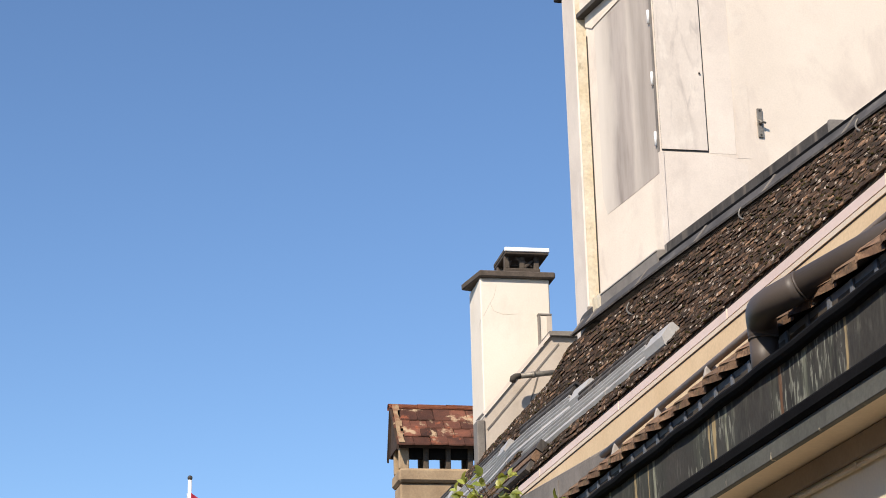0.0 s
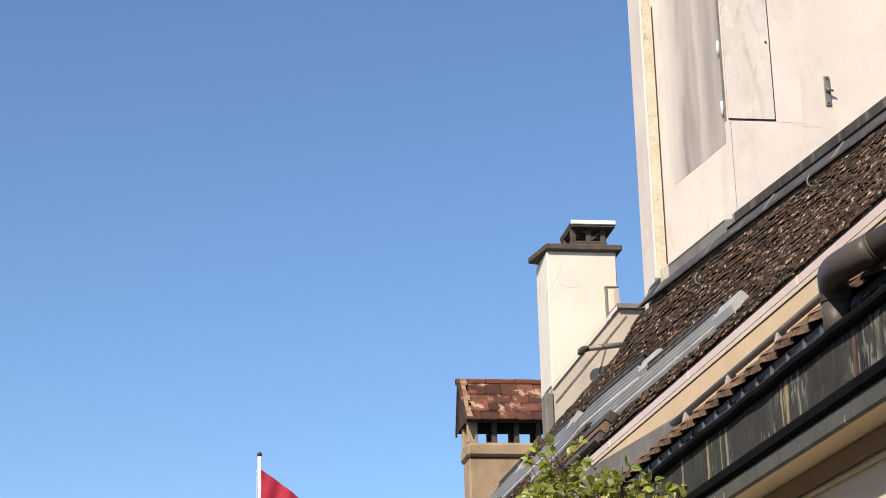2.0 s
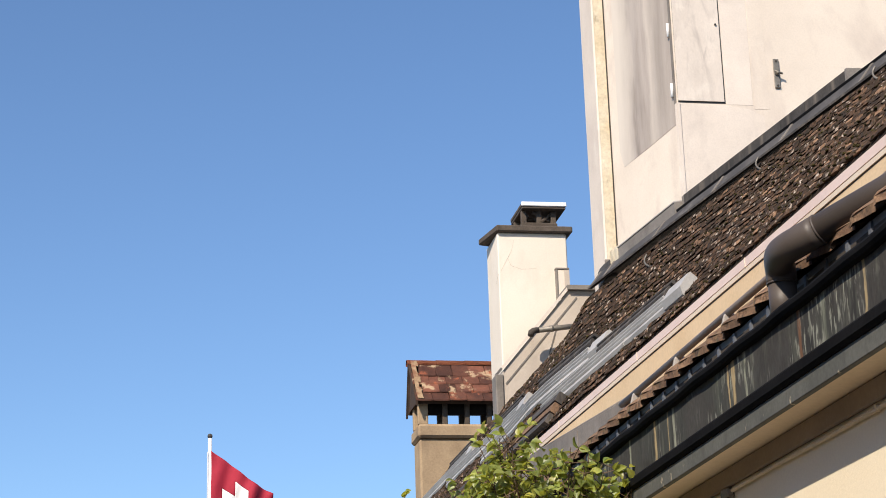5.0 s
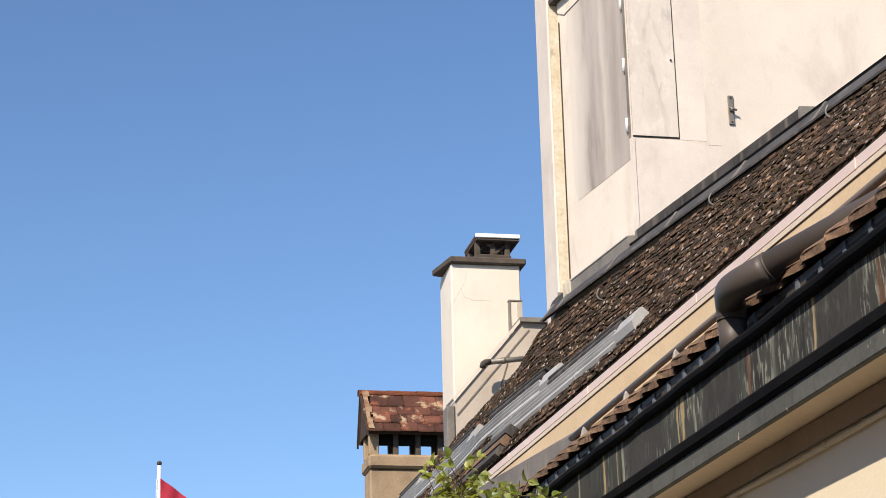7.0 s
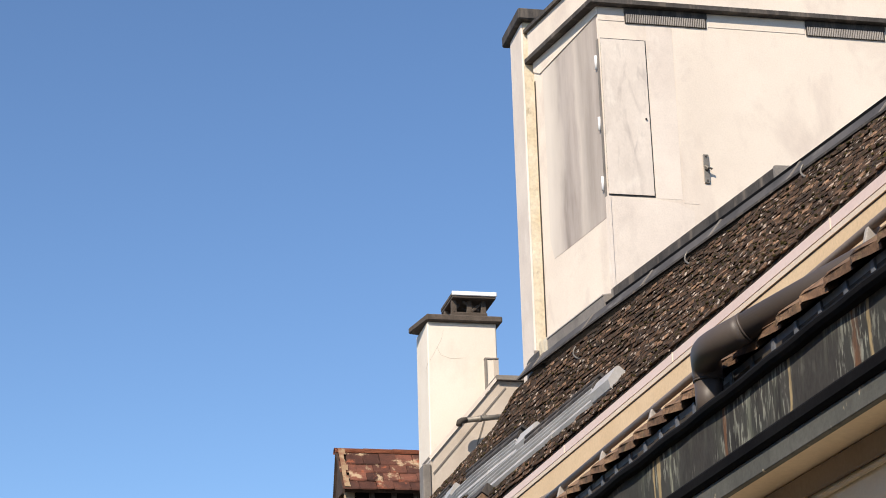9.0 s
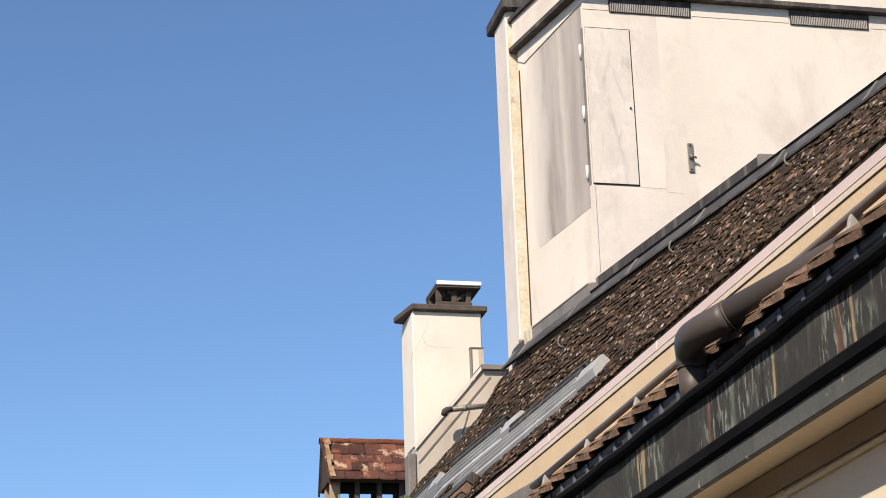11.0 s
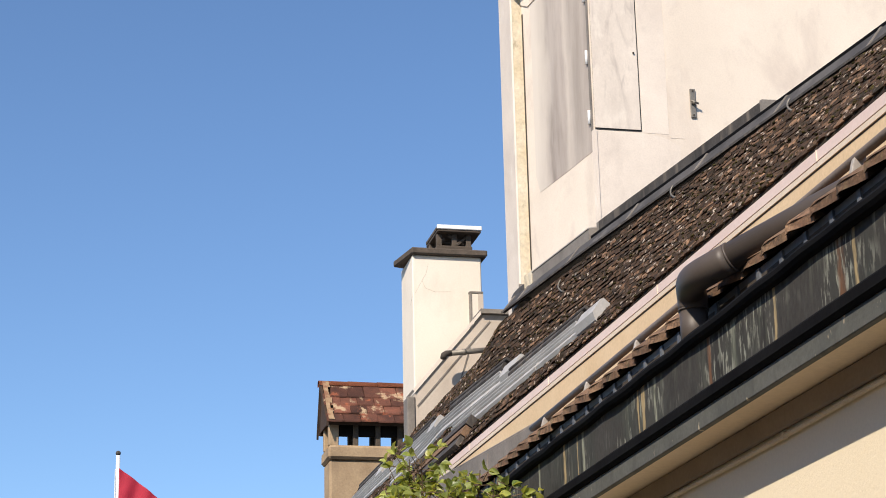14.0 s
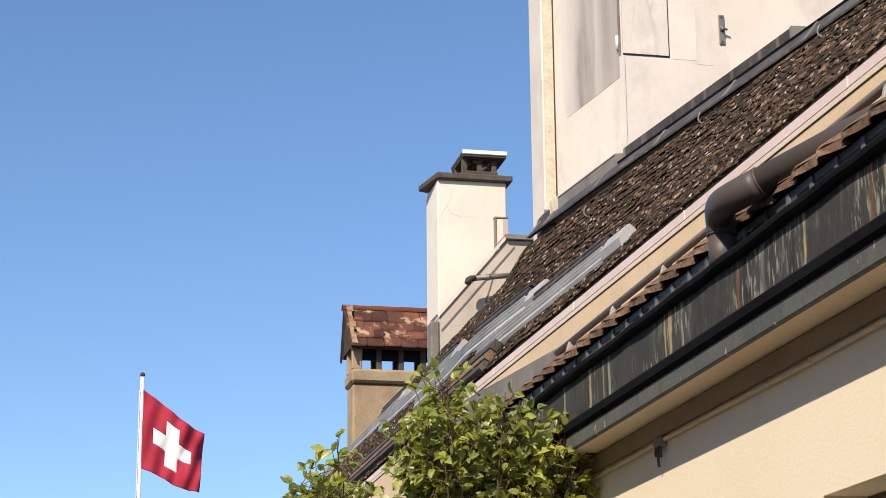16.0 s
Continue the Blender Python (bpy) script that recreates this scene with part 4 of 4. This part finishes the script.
upstand = empty("roof_upstand", (2.73, 11.5, 3.70), "dull grey-brown sheet-metal upstand along the low tiled roof", "flashing")
part("upstand_sheet", prism([(9.80, 3.72), (9.86, 3.875), (10.7, 3.930), (12.0, 4.018), (13.6, 4.115), (13.6, 3.72)], 2.72, 2.745, "x", 0.004), FLASHING, upstand)
part("folded_edge", tube([(2.732, 9.88, 3.880), (2.732, 10.7, 3.934), (2.732, 12.0, 4.022), (2.732, 13.6, 4.119)], 0.010, 8), FLASHING, upstand, smooth=True)
for y in (11.05, 12.35):
    part("seam", box(2.714, 2.7195, y, y + 0.012, 3.74, 3.936, 0.001), FLASHING, upstand)
under(upstand, upstand.location)

# ---------------------------------------------------------------- conduit on the wall
cd = empty("wall_conduit", (2.35, 6, 2.9), "thin painted conduit clipped below the soffit", "conduit")
part("conduit_pipe", tube([(2.347, y, 2.876 + 0.003 * math.sin(y * 3)) for y in np.linspace(-2, 11, 40)], 0.0085, 8), SOFFIT, cd, smooth=True)
for y in (4.35, 5.6):
    part("clip", box(2.336, 2.357, y, y + 0.02, 2.864, 2.888, 0.002), SOFFIT, cd)
under(cd, cd.location)
jb = empty("cable_clamp", (2.34, 7.15, 2.88), "small corroded metal clamp with hanging wire ends", "clamp")
part("clamp_body", rough_up(box(2.325, 2.356, 7.10, 7.19, 2.852, 2.892, 0.006), 0.006, 40), STEEL, jb)
for k, (dy, l) in enumerate(((0.01, 0.05), (0.04, 0.085), (0.07, 0.04))):
    part("wire_end", tube([(2.335, 7.10 + dy, 2.86), (2.332, 7.105 + dy, 2.86 - l * 0.6), (2.336, 7.10 + dy + 0.01, 2.86 - l)], 0.006, 6), DARK_METAL, jb, smooth=True)
under(jb, jb.location)

# window in the annex wall
win = tagged(new("window_1"), "shaded window set deep in the pale wall", "window", kind="structure")
win.location = (2.5, 5.05, 1.0)
part("window_frame", box(2.50, 2.56, 3.601, 5.609, 2.37, 2.445, 0.004), SOOT, win)
part("window_frame", box(2.50, 2.56, 5.49, 5.609, 1.0, 2.368, 0.004), SOOT, win)
part("window_frame", box(2.50, 2.56, 3.601, 3.72, 1.0, 2.368, 0.004), SOOT, win)
part("roller_box", box(2.44, 2.49, 3.61, 5.15, 2.39, 2.44, 0.006), DARK_METAL, win)
part("pane", box(2.53, 2.54, 3.721, 5.489, 1.0, 2.368, 0), DARK_GAP, win)
under(win, win.location)

# ---------------------------------------------------------------- flag
flagpole = empty("flagpole", (1.68, 35, 0), "slim white flagpole with a dark ball finial", "flagpole")
part("pole", tube([(1.68, 35, 0), (1.68, 35, 8.76)], [0.05, 0.036], 14), POLE_WHITE, flagpole, smooth=True)
bmf = bmesh.new()
bmesh.ops.create_uvsphere(bmf, u_segments=14, v_segments=8, radius=0.048, matrix=Matrix.Translation((1.68, 35, 8.80)))
part("finial", bmf, DARK_METAL, flagpole, "dark ball finial", smooth=True)
part("halyard", tube([(1.635, 34.96, 0.8), (1.635, 34.96, 8.5)], 0.008, 6), POLE_WHITE, flagpole)
under(flagpole, flagpole.location)


def flag_point(s, t):
    """s from hoist to fly, t from top to bottom."""
    hoist = Vector((1.70, 34.97, 8.52 - 1.45 * t))
    fly = Vector((1.14 - 0.08 * t, 0, -0.82 + 0.36 * t))
    wave = Vector((0, 0.10 * math.sin(7.5 * s - 2.6 * t + 0.6) * s + 0.030 * math.sin(24 * s + 7 * t) * (0.4 + s) + 0.05 * math.sin(9 * t + 5 * s) * s * s, 0.05 * math.sin(6 * s + 1.0) * s))
    return hoist + fly * s + wave


flag = empty("flag", (1.7, 34.97, 7.8), "red square cloth flag with a white cross, rippling", "flag")
N = 48
for nm, mt, inside in (("red_field", FLAG_RED, False), ("white_cross", FLAG_WHITE, True)):
    bmf = bmesh.new()
    vs = {}
    for i in range(N):
        for j in range(N):
            s, t = (i + 0.5) / N, (j + 0.5) / N
            cx, cy = abs(s - 0.5), abs(t - 0.5)
            cross = (cx < 0.10 and cy < 0.31) or (cy < 0.10 and cx < 0.31)
            if cross != inside:
                continue
            q = []
            for di, dj in ((0, 0), (1, 0), (1, 1), (0, 1)):
                key = (i + di, j + dj)
                if key not in vs:
                    vs[key] = bmf.verts.new(flag_point(key[0] / N, key[1] / N))
                q.append(vs[key])
            bmf.faces.new(q)
    bmesh.ops.recalc_face_normals(bmf, faces=bmf.faces)
    bmesh.ops.solidify(bmf, geom=bmf.faces[:], thickness=0.004)
    part(nm, bmf, mt, flag, smooth=True)
under(flag, flag.location)

# ---------------------------------------------------------------- climbing shrub
def leaf_mesh():
    """One leaflet: a folded, pointed oval."""
    vs = [(0, 0, 0), (0.27, 0.20, 0.06), (0.35, 0.48, 0.10), (0.19, 0.82, 0.03), (0, 1.02, -0.12), (-0.19, 0.82, 0.03), (-0.35, 0.48, 0.10), (-0.27, 0.20, 0.06), (0, 0.5, -0.02)]
    return vs, [(0, 1, 8), (1, 2, 8), (2, 3, 8), (3, 4, 8), (4, 5, 8), (5, 6, 8), (6, 7, 8), (7, 0, 8)]


def shrub(name, tips, base, seed, size, per_tip, label):
    r = random.Random(seed)
    ob = empty(name, base, label, "shrub")
    lv, lf = leaf_mesh()
    V, F = [], []
    bmb = bmesh.new()
    b0 = Vector(base)
    for tip in tips:
        tip = Vector(tip)
        mid = b0.lerp(tip, 0.6) + Vector((r.uniform(-0.08, 0.08), r.uniform(-0.1, 0.1), 0.05))
        pts = [b0, b0.lerp(mid, 0.5) + Vector((r.uniform(-0.05, 0.05), r.uniform(-0.05, 0.05), 0)), mid, mid.lerp(tip, 0.5) + Vector((r.uniform(-0.03, 0.03), 0, 0.02)), tip]
        tube(pts, [0.010, 0.007, 0.005, 0.004, 0.002], 5, True, bmb)
        for k in range(per_tip):
            f = r.random() ** 0.7
            on = mid.lerp(tip, f)
            d = Vector((r.gauss(0, 1), r.gauss(0, 1), r.gauss(0.25, 0.8))).normalized()
            stem = on + d * r.uniform(0.04, 0.14)
            tube([on, stem], [0.0025, 0.0018], 3, False, bmb)
            for q in range(r.choice((3, 3, 5))):
                a = d.copy()
                a.rotate(Euler((r.uniform(-0.9, 0.9), r.uniform(-0.9, 0.9), r.uniform(-1.3, 1.3))))
                a = (a + Vector((0, 0, -0.35))).normalized()
                n = Vector((r.gauss(-0.35, 0.5), r.gauss(-0.55, 0.5), r.gauss(0.8, 0.4)))
                x = a.cross(n).normalized()
                n = x.cross(a)
                s = size * r.uniform(0.65, 1.25)
                o = len(V)
                curl = r.uniform(0.5, 2.0)
                V += [tuple(stem + x * (vx * s) + a * (vy * s) + n * (vz * s * curl)) for vx, vy, vz in lv]
                F += [tuple(i + o for i in t) for t in lf]
    tagged(part("twig_tangle", bmb, BARK, ob, "thin brown twigs"), kind="stuff")
    me = bpy.data.meshes.new("leaves")
    me.from_pydata(V, [], F)
    for p in me.polygons:
        p.use_smooth = True
    me.materials.append(LEAF)
    leaves = new("leaves", me)
    leaves.parent = ob
    tagged(leaves, "green and yellowish pointed leaves", kind="stuff")
    under(ob, ob.location)
    return ob


def dome(n, seed, cx, cy, w, d, zs):
    """Branch tips below an uneven outline given as (x, top) pairs."""
    r = random.Random(seed)
    out = []
    for k in range(n):
        x = cx + r.uniform(-w, w)
        y = cy + r.uniform(-d, d)
        zt = float(np.interp(x, [p[0] for p in zs], [p[1] for p in zs]))
        out.append((x, y, zt + 0.06 - abs(r.gauss(0, 0.26))))
    return out


shrub("climbing_shrub", dome(72, 3, 1.87, 8.3, 0.52, 0.35, [(1.2, 2.50), (1.42, 2.96), (1.62, 3.24), (1.80, 3.31), (1.92, 3.20), (2.08, 3.16), (2.22, 3.10), (2.35, 2.92), (2.45, 2.75)]), (1.95, 8.5, 1.2), 5, 0.047, 32,
      "leafy green climbing shrub growing up beside the gutter")
shrub("young_shrub", dome(28, 8, 1.25, 8.1, 0.20, 0.25, [(1.02, 2.74), (1.12, 2.94), (1.30, 2.93), (1.48, 2.78)]), (1.35, 8.3, 1.2), 9, 0.056, 24,
      "sparse leafy green shoots beside the climbing shrub")

# ---------------------------------------------------------------- lower roof tiles
rng = random.Random(11)


def pan_tile():
    """An interlocking tile with a raised roll; x runs down the eaves, y up the slope."""
    bm = bmesh.new()
    prof = [(-0.102, 0.008), (-0.07, 0.014), (-0.03, 0.008), (0.02, 0.002), (0.07, -0.003), (0.10, -0.006)]
    rings = []
    for y in (0.0, 0.40):
        rings.append([bm.verts.new((x, y + (0.020 + 0.004 * math.sin(60 * x) if y < 0.1 else 0), z + 0.014)) for x, z in prof] + [bm.verts.new((x, y, z - 0.012)) for x, z in prof[::-1]])
    n = len(rings[0])
    for i in range(n):
        bm.faces.new((rings[0][i], rings[0][(i + 1) % n], rings[1][(i + 1) % n], rings[1][i]))
    bm.faces.new(rings[0][::-1])
    bm.faces.new(rings[1])
    bmesh.ops.recalc_face_normals(bm, faces=bm.faces)
    return bm


low = empty("lower_tiled_roof", (2.3, 5, 3.45), "weathered brown interlocking tiles on the low roof", "roof")
pan = mesh_of("pan_tile", pan_tile(), TILE_OLD)
LUP = Vector((1, 0, LS)).normalized()
for row in range(4):
    for k in range(72):
        y = -2.94 + 0.2 * k
        p = Vector((LX0, 0, LZ0)) + LUP * (0.32 * row) + Vector((0, y + rng.uniform(-0.006, 0.006), 0)) + Vector((-LS, 0, 1)).normalized() * (0.004 + rng.uniform(0, 0.006))
        xa = Vector((rng.uniform(-0.02, 0.02), -1, rng.uniform(-0.06, 0.03))).normalized()
        up = (LUP + Vector((-LS, 0, 1)).normalized() * -0.05).normalized()
        z = xa.cross(up).normalized()
        m = Matrix((xa, up, z)).transposed().to_4x4()
        m.translation = p + LUP * rng.uniform(-0.008, 0.008)
        shared("tile", pan, low, m)

# ---------------------------------------------------------------- mossy roof tiles
rng = random.Random(21)
COURSES, TW, TOP_V = 27, 0.092, 0.87
mossy = empty("mossy_tiled_roof", (3.3, 9, 4.5), "old dark mossy clay tiles on the steep roof", "roof")


def thick_tile(w, l, t):
    """A thick plain tile with a bowed nose whose upper edge is worn round: x across, y up the slope, z proud."""
    bm = bmesh.new()
    c = w * 0.5
    o = [(-c, 0.016), (-c * 0.7, 0.005), (-c * 0.25, 0.0), (c * 0.25, 0.0), (c * 0.7, 0.005), (c, 0.016), (c, l), (-c, l)]
    rings = [[bm.verts.new((x, y + (dy if y < l else 0), z)) for x, y in o] for z, dy in ((0, 0.030), (0.42 * t, 0.0), (t, 0.75 * t))]
    n = len(o)
    bm.faces.new(rings[2])
    for lo, hi in zip(rings, rings[1:]):
        for i in range(n):
            f = bm.faces.new((lo[i], lo[(i + 1) % n], hi[(i + 1) % n], hi[i]))
            f.material_index = 1 if i < 5 else 0
    return bm


moss_me = [mesh_of("mossy_tile", rough_up(thick_tile(TW * (0.90 + 0.02 * (i % 3)), 0.12, 0.019 + 0.0018 * i), 0.005, 30, 3.7 * i), MOSS_TILE) for i in range(6)]
for me in moss_me:
    me.materials.append(TILE_EDGE)


def tile_pose(y, c):
    sag = 0.10 * noise.noise(Vector((y * 0.9, c * 0.35, 0.0)))
    v = (c - 0.02 + sag + rng.uniform(-0.07, 0.07)) * TOP_V / COURSES
    a, b = on_roof(y, v), on_roof(y, v + 0.05)
    up = (b - a).normalized()
    along = (on_roof(y - 0.1, v) - on_roof(y + 0.1, v)).normalized()
    n = along.cross(up).normalized()
    up = (up - n * rng.uniform(0.26, 0.36)).normalized()
    along = (along + up * rng.uniform(-0.05, 0.08) + n * rng.uniform(-0.05, 0.05)).normalized()
    n = along.cross(up).normalized()
    up = n.cross(along)
    m = Matrix((along, up, n)).transposed().to_4x4()
    m.translation = a + n * (0.018 + rng.uniform(0, 0.010))
    return m


V, F, K, CL = [], [], [], []
for c in range(COURSES):
    y = 5.0 + TW * 0.5 * (c % 2)
    while y < 33.5:
        m = tile_pose(y, c)
        if under_light(y, c * TOP_V / COURSES):
            y += TW
            continue
        me = rng.choice(moss_me)
        if rng.random() < 0.55 and noise.noise(Vector((y * 0.6, c * 0.25, 7.0))) > -0.15:
            CL.append(m @ Vector((rng.uniform(-0.04, 0.04), rng.uniform(0.0, 0.02), 0.016)))
        if 7.7 <= y < 8.68:
            shared("tile", me, mossy, m)
        else:
            o = len(V)
            V += [tuple(m @ q.co) for q in me.vertices]
            F += [tuple(i + o for i in p.vertices) for p in me.polygons]
            K += [p.material_index for p in me.polygons]
        y += TW * rng.uniform(0.97, 1.03)
me = bpy.data.meshes.new("tile_rest")
me.from_pydata(V, [], F)
me.materials.append(MOSS_TILE)
me.materials.append(TILE_EDGE)
me.polygons.foreach_set("material_index", K)
rest = new("tile_rest", me)
rest.parent = mossy
rest.matrix_parent_inverse = Matrix.Translation(mossy.location).inverted()
tagged(rest, "far mossy tiles", kind="stuff")

# moss cushions on the tile noses
bmm = bmesh.new()
bmesh.ops.create_icosphere(bmm, subdivisions=1, radius=1.0)
ball = [q.co.copy() for q in bmm.verts]
faces = [tuple(q.index for q in p.verts) for p in bmm.faces]
bmm.free()
V, F = [], []
for p in CL:
    o, r = len(V), rng.uniform(0.005, 0.012)
    wide = rng.uniform(1.0, 2.2)
    V += [tuple(p + Vector((q.x * r, q.y * r * wide, q.z * r * 0.8)) * rng.uniform(0.8, 1.25)) for q in ball]
    F += [tuple(i + o for i in t) for t in faces]
me = bpy.data.meshes.new("moss_cushions")
me.from_pydata(V, [], F)
me.materials.append(MOSS)
cushions = new("moss_cushions", me)
cushions.parent = mossy
cushions.matrix_parent_inverse = Matrix.Translation(mossy.location).inverted()
tagged(cushions, "olive brown moss cushions on the tile edges", kind="stuff")
